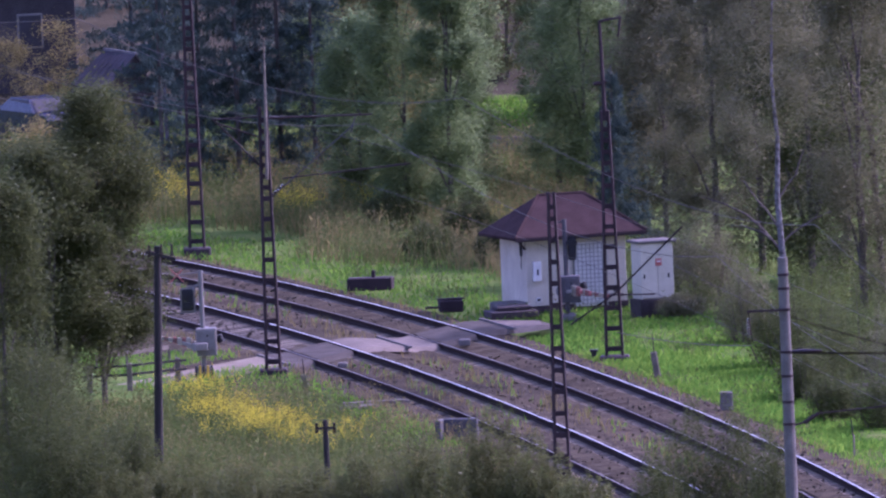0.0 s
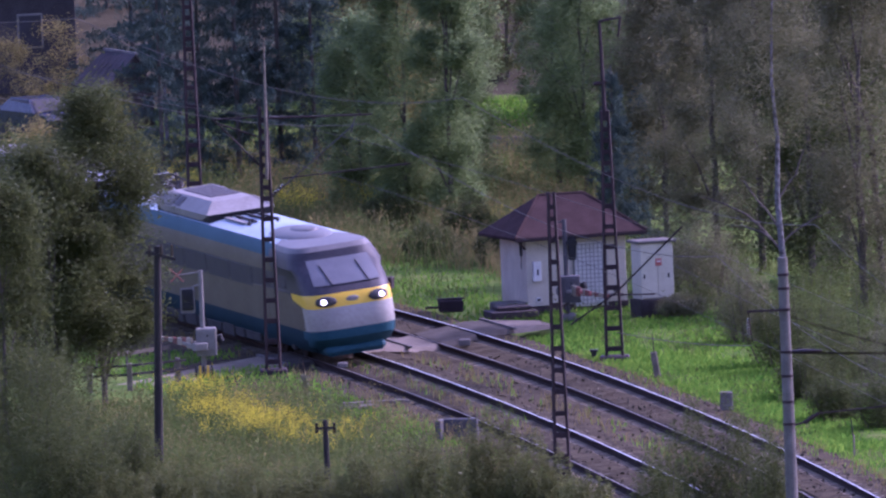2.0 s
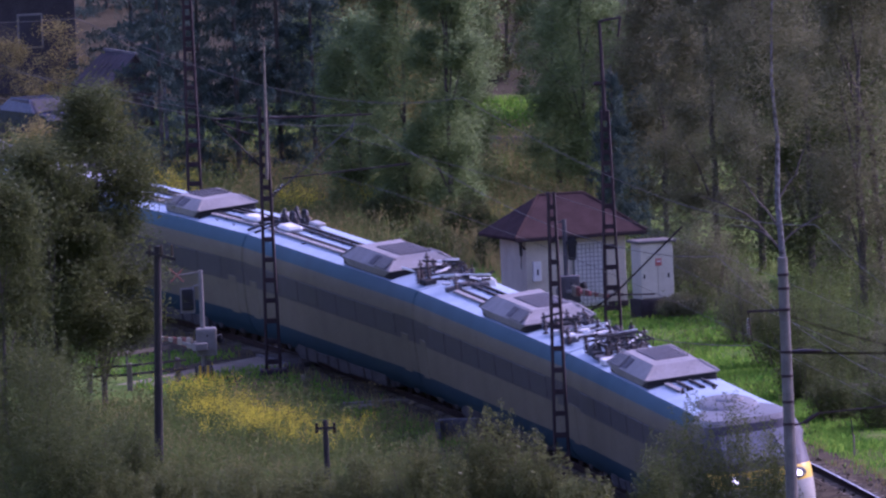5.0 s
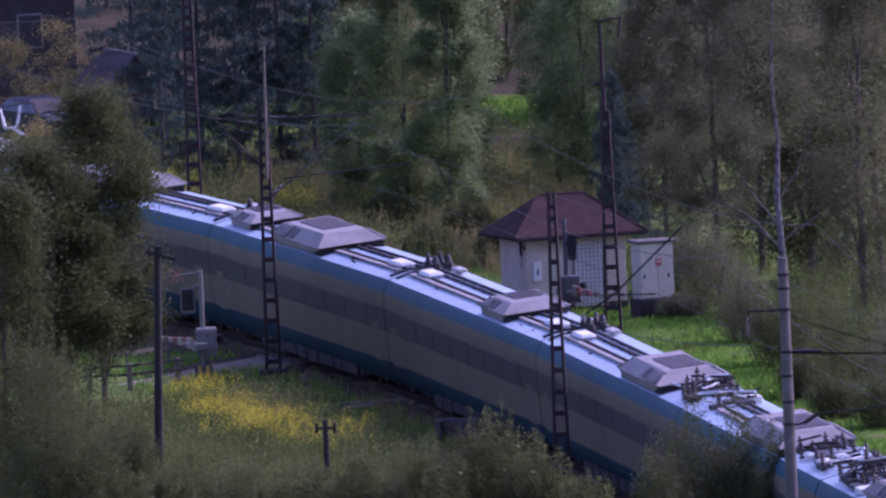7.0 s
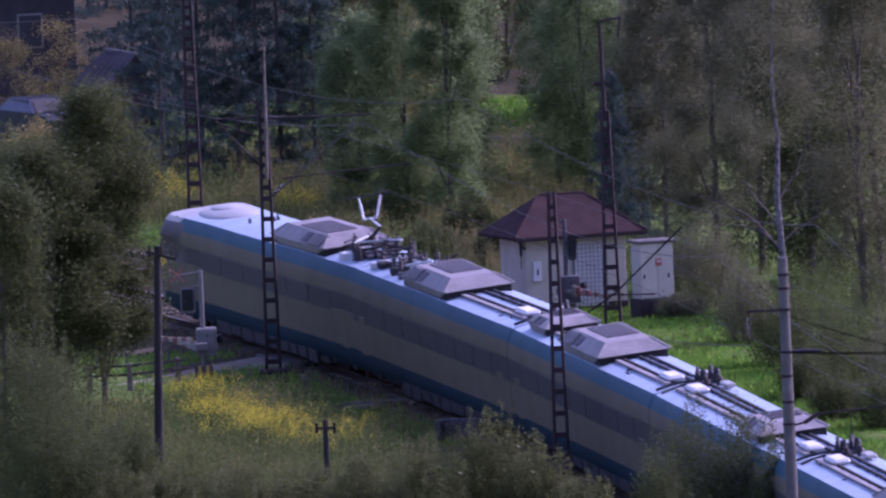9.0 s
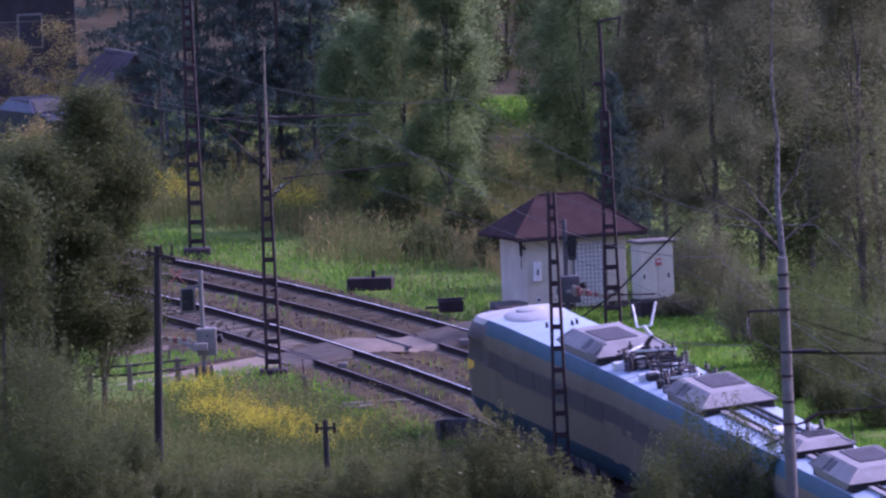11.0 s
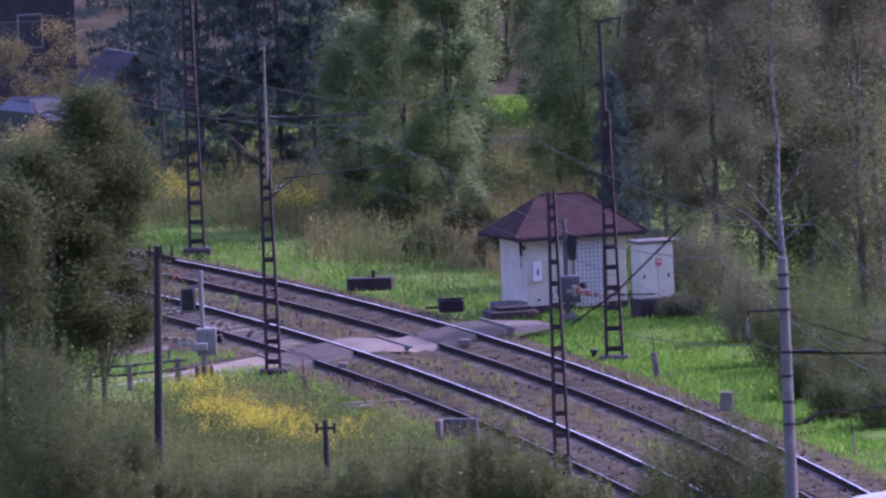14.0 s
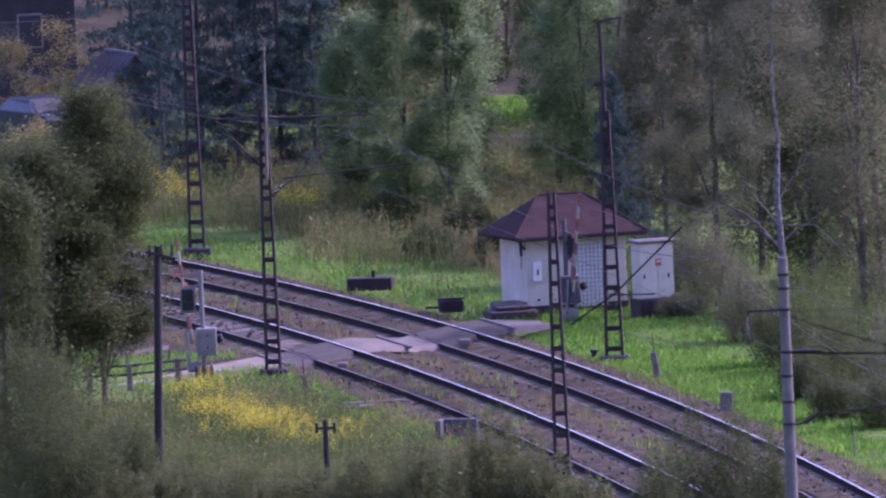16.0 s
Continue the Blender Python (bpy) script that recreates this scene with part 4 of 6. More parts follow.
# ---- hut ----
def hut():
    h = thing("signal_hut", "small white plastered hut with a dark red hipped roof", "hut", (2.56, -26.68, -0.15), 20)
    W, D, H = 3.3, 2.3, 2.42
    for name, c, size in (("wall_front", (W / 2, 0.1, H / 2), (W, 0.2, H)), ("wall_back", (W / 2, D - 0.1, H / 2), (W, 0.2, H)), ("wall_side", (0.1, D / 2, H / 2), (0.2, D - 0.4, H)), ("wall_side", (W - 0.1, D / 2, H / 2), (0.2, D - 0.4, H))):
        bm = bmesh.new()
        box(bm, c, size, 0.01)
        part(name, bm, M_PLASTER, h)
    bm = bmesh.new()
    box(bm, (W / 2, D / 2, 0.12), (W + 0.06, D + 0.06, 0.3), 0.02)
    part("plinth", bm, M_BRICK, h, "dark plinth")
    o, z0, z1 = 0.52, H - 0.06, 3.62
    bm = bmesh.new()
    e = [(-o, -o), (W + o, -o), (W + o, D + o), (-o, D + o)]
    low = [bm.verts.new((x, y, z0)) for x, y in e]
    mid = [bm.verts.new((x, y, z0 + 0.09)) for x, y in e]
    r = [bm.verts.new((W / 2 - 0.75, D / 2, z1)), bm.verts.new((W / 2 + 0.75, D / 2, z1))]
    for i in range(4):
        bm.faces.new((low[i], low[(i + 1) % 4], mid[(i + 1) % 4], mid[i]))
    bm.faces.new((mid[0], mid[1], r[1], r[0]))
    bm.faces.new((mid[1], mid[2], r[1]))
    bm.faces.new((mid[2], mid[3], r[0], r[1]))
    bm.faces.new((mid[3], mid[0], r[0]))
    bm.faces.new(list(reversed(low)))
    rf = part("roof", bm, M_ROOF, h, "dark red felt roof")
    bm = bmesh.new()
    bar(bm, (-o, -o - 0.03, z0 + 0.02), (W + o, -o - 0.03, z0 + 0.02), 0.08, 0.1)
    part("gutter", bm, M_STEEL, rf)
    for a, b in (((-o, -o, z0 + 0.1), (W / 2 - 0.75, D / 2, z1)), ((W + o, -o, z0 + 0.1), (W / 2 + 0.75, D / 2, z1)), ((W / 2 - 0.75, D / 2, z1), (W / 2 + 0.75, D / 2, z1))):
        bm = bmesh.new()
        rod(bm, a, b, 0.045)
        part("ridge_cap", bm, M_ROOF, rf)
    bm = bmesh.new()
    rod(bm, (-o + 0.1, -o, z0), (-0.02, 0.02, z0 - 0.3), 0.04)
    part("downpipe", bm, M_STEEL, h)
    # barred door
    d0, d1 = 1.55, 2.62
    bm = bmesh.new()
    box(bm, ((d0 + d1) / 2, -0.015, 1.16), (d1 - d0, 0.05, 1.98), 0.008)
    dr = part("door", bm, M_WHITE, h, "white steel door behind a grid")
    for x in (d0, d1):
        bm = bmesh.new()
        box(bm, (x, -0.05, 1.16), (0.05, 0.05, 2.0))
        part("door_frame", bm, M_GREYPAINT, dr)
    for k in range(9):
        bm = bmesh.new()
        rod(bm, (d0 + (d1 - d0) * k / 8, -0.075, 0.2), (d0 + (d1 - d0) * k / 8, -0.075, 2.12), 0.009, None, 5)
        part("bar", bm, M_GREYPAINT, dr)
    for k in range(15):
        bm = bmesh.new()
        rod(bm, (d0, -0.085, 0.24 + k * 0.132), (d1, -0.085, 0.24 + k * 0.132), 0.008, None, 5)
        part("bar", bm, M_GREYPAINT, dr)
    bm = bmesh.new()
    box(bm, (0.32, -0.07, 1.35), (0.26, 0.14, 0.62), 0.02)
    mb = part("meter_box", bm, M_WHITE, h, "white meter box")
    bm = bmesh.new()
    box(bm, (0.32, -0.145, 1.33), (0.05, 0.02, 0.18), 0.005)
    part("latch", bm, M_BLACK, mb)
    bm = bmesh.new()
    box(bm, (0.36, -0.012, 0.46), (0.17, 0.03, 0.15), 0.005)
    vt = part("vent", bm, M_WHITE, h)
    bm = bmesh.new()
    box(bm, (0.36, -0.03, 0.46), (0.11, 0.02, 0.09))
    part("vent_grid", bm, M_GRILLE, vt)
    for x, z in ((1.42, 0.5), (2.75, 0.45), (2.9, 0.6), (3.1, 0.45)):
        bm = bmesh.new()
        box(bm, (x, -0.012, z), (0.12, 0.03, 0.1), 0.005)
        part("wall_fitting", bm, M_GRILLE, h)
    bm = bmesh.new()
    rod(bm, (-0.12, 0.1, 2.3), (-0.12, 0.1, 1.85), 0.06, 0.05, 8)
    rod(bm, (-0.12, 0.1, 1.85), (-0.14, 0.1, 1.45), 0.015)
    part("wall_lamp", bm, M_BLACK, h)


hut()


def cabinet():
    c = thing("relay_cabinet", "cream steel relay cabinet with a red sign", "cabinet", (6.06, -29.89, -0.15), 20)
    bm = bmesh.new()
    box(bm, (0.56, 0.42, 1.45), (1.08, 0.8, 1.72), 0.015)
    part("body", bm, M_CREAM, c)
    for k in (0, 1):
        bm = bmesh.new()
        box(bm, (0.29 + k * 0.54, 0.005, 1.43), (0.52, 0.03, 1.6), 0.008)
        dr = part("door", bm, M_CREAM, c)
        bm = bmesh.new()
        box(bm, (0.12 + k * 0.8, -0.02, 1.3), (0.05, 0.03, 0.14), 0.005)
        part("handle", bm, M_BLACK, dr)
    bm = bmesh.new()
    box(bm, (0.56, 0.42, 2.36), (1.3, 1.0, 0.09), 0.02)
    part("lid", bm, M_CONCRETE, c, "grey overhanging lid")
    bm = bmesh.new()
    box(bm, (0.6, -0.022, 1.72), (0.2, 0.02, 0.22), 0.003)
    sg = part("sign", bm, M_RED, c, "small red warning sign")
    bm = bmesh.new()
    box(bm, (0.6, -0.035, 1.75), (0.13, 0.01, 0.03))
    part("sign_bar", bm, M_WHITE, sg)
    rng = random.Random(5)
    bm = bmesh.new()
    box(bm, (0.57, 0.42, 0.29), (1.24, 0.94, 0.58), 0.01)
    bs = part("base", bm, M_BRICK, c, "dark brick base")
    br = bmesh.new()
    box(br, (0, 0, 0), (0.235, 0.03, 0.062), 0.004)
    bme = mesh_of(br, "brick", M_BRICK)
    for row in range(7):
        for k in range(5):
            ob = part("brick", bme, None, bs)
            ob.location = (0.08 + k * 0.247 + (row % 2) * 0.06, -0.06 + rng.uniform(-0.004, 0.004), 0.06 + row * 0.077)


cabinet()


# ---- level crossing gear ----
ARMS = []                                            # arm, its pose when level, opening times


def barrier_arm(gear, pivot, turn, length):
    """Tapered arm in red and white lengths, with a short counterweight end."""
    bm = bmesh.new()
    bar(bm, (0, 0, 0), (length - 0.02, 0, 0), 0.06, 0.04)
    arm = part("barrier_arm", bm, M_STRIPE, gear, "faded red and cream striped barrier arm")
    k = 8
    for i in range(k):
        a, b = length * i / k, length * (i + 1) / k
        bm = bmesh.new()
        box(bm, ((a + b) / 2, 0, 0), (b - a, 0.06, 0.32 - 0.2 * min(i / 4, 1)), 0.006)
        part("stripe", bm, M_STRIPERED if i % 2 else M_STRIPE, arm)
    bm = bmesh.new()
    for s in (-1, 1):
        bar(bm, (-0.7, s * 0.16, -0.05), (0.35, s * 0.16, 0), 0.05, 0.10)
    box(bm, (-0.72, 0, -0.06), (0.28, 0.44, 0.24), 0.03)
    part("counterweight", bm, M_GREYPAINT, arm, "grey counterweight")
    for x in (1.0, 1.8):
        bm = bmesh.new()
        rod(bm, (x, -0.05, 0.02), (x, -0.11, 0.02), 0.07, 0.07, 10)
        part("arm_lamp", bm, M_RED, arm)
    arm.matrix_local = pose(*pivot, 0, 0, turn)
    return arm


def crossing_gear(at, turn, label, pivot, arm_turn, arm_len, cross=True):
    paint = M_GREYPAINT if cross else M_DARKGREY
    g = thing("crossing_barrier", label, "level crossing barrier", (*at, -0.1), turn, "level crossing gear")
    bm = bmesh.new()
    rod(bm, (0, 0, 0), (-0.01, 0, 3.15), 0.075, 0.07, 12)
    part("post", bm, paint, g, "grey steel post")
    bm = bmesh.new()
    box(bm, (0.1, -0.05, 0.98), (0.62, 0.5, 0.84), 0.03)
    dv = part("drive_box", bm, paint, g, "grey barrier drive box")
    bm = bmesh.new()
    box(bm, (0.12, -0.31, 1.02), (0.46, 0.03, 0.6), 0.01)
    part("cover", bm, paint, dv)
    bm = bmesh.new()
    box(bm, (0.13, -0.335, 1.17), (0.05, 0.03, 0.07))
    box(bm, (0.13, -0.335, 0.82), (0.05, 0.03, 0.07))
    part("latch", bm, M_BLACK, dv)
    bm = bmesh.new()
    box(bm, (0, 0, 0.06), (0.5, 0.5, 0.34), 0.06)
    part("footing", bm, M_CONCRETE, g)
    # lamp board, turned along the lane
    bx = -0.42 if cross else 0.2
    bm = bmesh.new()
    box(bm, (bx, -0.02, 2.25), (0.46 if cross else 0.26, 0.06, 0.78), 0.05)
    bd = part("lamp_board", bm, M_GREYPAINT if cross else M_BLACK, g, "black lamp board")
    bm = bmesh.new()
    box(bm, (bx, -0.055, 2.27), (0.36 if cross else 0.2, 0.03, 0.64), 0.03)
    part("board_face", bm, M_BLACK, bd)
    for x, z in ((bx - 0.08, 2.42), (bx + 0.08, 2.42), (bx, 2.1)):
        bm = bmesh.new()
        rod(bm, (x, -0.06, z), (x, -0.16, z), 0.085, 0.09, 12)
        part("lamp_hood", bm, M_BLACK, bd)
    bm = bmesh.new()
    bar(bm, (bx, 0, 2.6), (0, 0, 2.75), 0.05, 0.05)
    part("board_arm", bm, paint, g)
    for sgn in ((-1, 1) if cross else ()):
        bm = bmesh.new()
        bar(bm, (-0.92, -0.1, 3.03 - sgn * 0.2), (-0.52, -0.1, 3.03 + sgn * 0.2), 0.08, 0.03)
        part("warning_cross", bm, M_RED, g, "faded red and white diagonal of the warning cross")
    bm = bmesh.new()
    rod(bm, (-0.72 if cross else -0.3, -0.03, 3.03), (0, 0, 3.1), 0.025)
    part("cross_arm", bm, paint, g)
    bm = bmesh.new()
    rod(bm, (0.45, 0, 1.15), (0.55, 0, 0.95), 0.13, 0.10, 12)
    part("bell", bm, M_BLACK, g)
    arm = barrier_arm(g, pivot, arm_turn, arm_len)
    ARMS.append((arm, pivot, arm_turn))
    return g


crossing_gear((-7.38, -44.69), 0, "grey barrier machine with lamp board and red cross beside the lane", (-0.35, 0.25, 0.92), 110, 3.3)
crossing_gear((3.78, -30.02), 0, "grey barrier machine with lamp board in front of the hut", (0.15, -0.3, 0.95), -70, 3.2, False)
bollards = thing("cable_marker", "yellow and black striped marker posts in the grass", "marker", (-7.37, -46.40, -0.1))
for k in range(5):
    bm = bmesh.new()
    rod(bm, (-0.25 + k * 0.12, 0.05 * (k % 2), 0), (-0.25 + k * 0.12, 0.05 * (k % 2), 0.38), 0.035, 0.03, 8)
    part("marker_post", bm, M_TYELLOW if k % 2 else M_BLACK, bollards)


# ---- fence by the lane, small things ----
def lane_fence():
    f = thing("fence", "old wooden railing with grey posts along the lane", "fence", (0, 0, 0))
    pts = [Vector((-10.80, -49.71, -0.1)), Vector((-9.60, -49.48, -0.1)), Vector((-8.15, -48.12, -0.1))]
    for p in pts:
        bm = bmesh.new()
        box(bm, p + Vector((0, 0, 0.35)), (0.17, 0.17, 0.9), 0.02)
        part("post", bm, M_GREYWOOD, f)
    for z in (0.62, 0.35):
        for a, b in zip(pts, pts[1:]):
            bm = bmesh.new()
            bar(bm, a + Vector((-0.2, 0, z + 0.1)), b + Vector((0.25, 0, z + 0.1)), 0.05, 0.07)
            part("rail", bm, M_DARKWOOD, f)
    return f


lane_fence()


def low_rail():
    f = thing("fence", "low yellowish wooden rail on the bank by the lane", "fence", (0, 0, 0))
    pts = [Vector((-10.67, -41.69, 0)), Vector((-9.77, -40.65, 0)), Vector((-8.49, -38.94, 0))]
    for p in pts:
        bm = bmesh.new()
        box(bm, p + Vector((0, 0, 0.12)), (0.08, 0.08, 0.5), 0.01)
        part("post", bm, M_GREYWOOD, f)
    for a, b in zip(pts, pts[1:]):
        bm = bmesh.new()
        bar(bm, a + Vector((0, 0, 0.3)), b + Vector((0, 0, 0.3)), 0.05, 0.12)
        part("rail", bm, M_GREYWOOD, f)


low_rail()


def marker_post(at, h, r, label, lean=0):
    m = thing("marker_post", label, "post", (*at, -0.1), 0, "posts along the line")
    bm = bmesh.new()
    box(bm, (0, 0, h * 0.32), (r * 2, r * 2, h * 0.64), 0.03, pose(0, 0, 0, 0, lean, 0))
    part("stump", bm, M_CONCRETE if r > 0.14 else M_GREYWOOD, m)
    if r < 0.14:
        bm = bmesh.new()
        rod(bm, (-0.02, 0, h * 0.6), (-0.06, 0, h + 0.1), 0.022, 0.015)
        part("rod", bm, M_STEEL, m)


marker_post((-4.29, -53.91), 0.95, 0.09, "leaning grey wooden post with a thin rod", -8)
marker_post((6.23, -53.04), 1.2, 0.10, "leaning grey stump with a thin rod", -8)
marker_post((8.18, -66.10), 0.85, 0.19, "square weathered stone marker in the grass")
marker_post((11.61, -84.26), 1.0, 0.03, "thin iron stake in the meadow")


def slab_stack(name, at, size, turn, mat, label, extra=()):
    m = thing(name, label, "slab", (*at, -0.1), turn)
    bm = bmesh.new()
    box(bm, (0, 0, size[2] / 2), size, 0.03)
    part("slab", bm, mat, m)
    for c, s in extra:
        bm = bmesh.new()
        box(bm, c, s, 0.02)
        part("piece", bm, mat, m)
    return m


slab_stack("steel_trough", (-2.32, -14.48), (1.42, 0.7, 0.4), -8, M_STEEL, "dark rusty trough lying in the grass", [((0.1, 0, 0.5), (0.12, 0.12, 0.25))])
slab_stack("cable_drum_base", (0.17, -24.50), (0.75, 0.7, 0.36), 5, M_STEEL, "dark rusty frame lying in the grass", [((-0.5, 0, 0.15), (0.6, 0.08, 0.08)), ((0.0, 0, 0.4), (0.85, 0.3, 0.05))])
slab_stack("concrete_platform", (2.03, -27.75), (1.5, 1.2, 0.22), 12, M_BRICK, "dark low platform in front of the hut", [((0.05, 0.05, 0.3), (1.1, 0.8, 0.1))])
slab_stack("concrete_slab", (2.04, -26.18), (1.15, 1.0, 0.36), 12, M_CONCRETE, "pale concrete slab on a low platform by the hut")
slab_stack("culvert_headwall", (0.24, -71.80), (1.15, 0.22, 0.55), -10, M_DARKGREY, "grey concrete headwall in the embankment", [((-0.5, -0.35, 0.25), (0.16, 0.6, 0.6))])
slab_stack("ground_socket", (4.44, -44.85), (0.16, 0.16, 0.2), 0, M_BLACK, "small black socket head above the ballast", [((0, 0, 0.22), (0.26, 0.26, 0.08))])
slab_stack("wooden_plank", (-2.78, -60.09), (1.2, 0.16, 0.12), 14, M_GREYWOOD, "weathered planks lying beside the ballast", [((0.1, -0.5, 0.08), (1.0, 0.14, 0.1)), ((0.9, 1.2, 0.06), (2.0, 0.2, 0.1))])
slab_stack("concrete_block", (0.54, -38.02), (0.36, 0.42, 0.2), 0, M_CONCRETE, "concrete block beside the crossing")
slab_stack("concrete_block", (-3.19, -44.51), (0.3, 0.4, 0.16), 0, M_CONCRETE, "concrete block at the edge of the crossing")


# ---- house, shed and cars behind the trees ----
def far_house():
    h = thing("house", "pale plastered house with a steep dark roof half hidden by trees", "house", (-15.2, 60.0, 1.3), 12)
    bm = bmesh.new()
    box(bm, (0, 3, 1.9), (6.0, 6, 4.2), 0.02)
    part("wall", bm, M_OLDWALL, h, "grey plaster wall")
    bm = bmesh.new()
    v = [bm.verts.new(p) for p in ((-3.5, -0.6, 3.8), (3.5, -0.6, 3.8), (3.5, 6.6, 3.8), (-3.5, 6.6, 3.8), (-3.5, 3, 7.4), (3.5, 3, 7.4))]
    for f in ((0, 1, 5, 4), (2, 3, 4, 5), (1, 2, 5), (3, 0, 4), (3, 2, 1, 0)):
        bm.faces.new([v[i] for i in f])
    part("roof", bm, M_DARKWOOD, h, "dark roof")
    for x in (-1.4, 1.4):
        bm = bmesh.new()
        box(bm, (x, -0.02, 2.2), (0.9, 0.08, 1.2), 0.02)
        w = part("window", bm, M_GREYPAINT, h)
        bm = bmesh.new()
        box(bm, (x, -0.07, 2.2), (0.76, 0.03, 1.06))
        part("pane", bm, M_GLASS, w)


far_house()


def shed():
    h = thing("shed", "dark wooden shed with a grey sheet-metal roof", "shed", (0, 0, 0))
    r0, r1, e1, e0 = Vector((-11.16, 53.00, 3.21)), Vector((-10.16, 52.00, 3.07)), Vector((-11.30, 50.00, 1.96)), Vector((-12.37, 51.00, 2.21))
    g1 = Vector((-9.60, 52.50, 1.83))
    g0 = g1 + r0 - r1
    bm = bmesh.new()
    for f in ((r0, r1, e1, e0), (r1, r0, g0, g1)):
        bm.faces.new([bm.verts.new(p) for p in f])
    bmesh.ops.remove_doubles(bm, verts=bm.verts, dist=0.001)
    bmesh.ops.solidify(bm, geom=bm.faces[:], thickness=0.06)
    rf = part("roof", bm, M_OLDWALL, h, "grey sheet-metal roof")
    for k in range(8):
        u = k / 7
        bm = bmesh.new()
        bar(bm, r0.lerp(r1, u) + Vector((0, -0.03, 0.04)), e0.lerp(e1, u) + Vector((0, -0.03, 0.04)), 0.05, 0.05)
        part("rib", bm, M_OLDWALL, rf)
    bm = bmesh.new()
    bar(bm, r0 + Vector((-0.05, 0, 0.06)), r1 + Vector((0.05, 0, 0.06)), 0.14, 0.08)
    part("ridge_cap", bm, M_GREYPAINT, rf, "pale ridge cap")
    for name, top in (("wall_gable", (e1, r1, g1)), ("wall_side", (e0, e1))):
        bm = bmesh.new()
        dn = Vector((0, 0, 0.08))
        pts = [p - dn for p in top] + [Vector((p.x, p.y, 0.2)) for p in reversed(top)]
        bm.faces.new([bm.verts.new(p) for p in ([pts[0], pts[1], pts[2], pts[3], pts[5]] if len(top) == 3 else pts)])
        bmesh.ops.recalc_face_normals(bm, faces=bm.faces)
        bmesh.ops.solidify(bm, geom=bm.faces[:], thickness=0.08)
        part(name, bm, M_DARKWOOD, h, "dark boarded wall")


shed()


def parked_car(at, turn, paint, label):
    c = thing("parked_car", label, "car", at, turn)
    prof = [(-2.05, 0.3), (-2.1, 0.75), (-1.9, 0.92), (-0.95, 1.0), (-0.35, 1.43), (0.95, 1.46), (1.75, 1.02), (2.1, 0.95), (2.12, 0.3)]
    bm = bmesh.new()
    rows = [[bm.verts.new((x, s * (0.84 if z < 1.1 else 0.66), z)) for x, z in prof] for s in (-1, 1)]
    for i in range(len(prof) - 1):
        bm.faces.new((rows[0][i], rows[0][i + 1], rows[1][i + 1], rows[1][i]))
    bm.faces.new(rows[0])
    bm.faces.new(list(reversed(rows[1])))
    bmesh.ops.recalc_face_normals(bm, faces=bm.faces)
    part("body", bm, paint, c)
    for s in (-1, 1):
        bm = bmesh.new()
        v = [bm.verts.new(p) for p in ((-0.8, s * 0.79, 1.05), (1.5, s * 0.79, 1.05), (0.9, s * 0.69, 1.4), (-0.3, s * 0.69, 1.4))]
        bm.faces.new(v)
        part("side_window", bm, M_GLASS, c)
        for x in (-1.35, 1.35):
            bm = bmesh.new()
            rod(bm, (x, s * 0.68, 0.31), (x, s * 0.87, 0.31), 0.31, None, 18)
            part("wheel", bm, M_BLACK, c)
    bm = bmesh.new()
    v = [bm.verts.new(p) for p in ((-0.98, -0.7, 1.03), (-0.98, 0.7, 1.03), (-0.42, 0.6, 1.42), (-0.42, -0.6, 1.42))]
    bm.faces.new(v)
    part("windscreen", bm, M_GLASS, c)


M_CARBLUE = material("dark blue car paint", (0.02, 0.025, 0.045), (0.03, 0.035, 0.06), 0.25, bump=0)
M_CARSILVER = material("silver car paint", (0.5, 0.5, 0.52), (0.6, 0.6, 0.62), 0.3, 0.4, bump=0)
parked_car((-13.35, 48.0, 0.62), 118, M_CARBLUE, "dark blue car parked by the house")
parked_car((-2.55, 92.0, 4.9), 160, M_CARSILVER, "silver car glinting between the trees")


def lane_wall():
    m = thing("low_wall", "pale concrete wall of a lane behind the trees", "wall", (2.29, 41.13, 0.0), -6)
    bm = bmesh.new()
    box(bm, (0, 0, 0.28), (1.7, 0.25, 0.6), 0.02)
    part("wall_body", bm, M_CONCRETE, m)


lane_wall()


def guard_rail():
    m = thing("guard_rail", "grey plank railing at the edge of the wood", "railing", (12.29, -68.61, -0.1), 6)
    for x in (-0.75, 0.4, 1.5):
        bm = bmesh.new()
        box(bm, (x, 0, 0.42), (0.1, 0.1, 0.95), 0.01)
        part("post", bm, M_GREYWOOD, m)
    for z in (0.78, 0.5):
        bm = bmesh.new()
        box(bm, (0.4, -0.07, z), (2.6, 0.05, 0.14), 0.01)
        part("rail", bm, M_GREYWOOD, m)


guard_rail()


# ---- plants ----
def leaf_blades(centres, rng, size, spread_n, droop=0.0, flat=0.9):
    """Loose pointed leaves at the centres, lying rather level; an array of triangles."""
    n = len(centres)
    up = rng.normal(size=(n, 3))
    up /= np.linalg.norm(up, axis=1)[:, None]
    up[:, 2] = np.abs(up[:, 2]) + flat
    up /= np.linalg.norm(up, axis=1)[:, None]
    u = rng.normal(size=(n, 3))
    u -= up * np.sum(u * up, axis=1)[:, None]
    u /= np.linalg.norm(u, axis=1)[:, None]
    w = np.cross(up, u)
    u[:, 2] -= droop
    l = (size * rng.uniform(0.6, 1.4, n))[:, None]
    u, w = u * l, w * l * spread_n
    return np.stack([centres + u, centres - u * 0.8 + w * 0.5, centres - u * 0.8 - w * 0.5], axis=1)


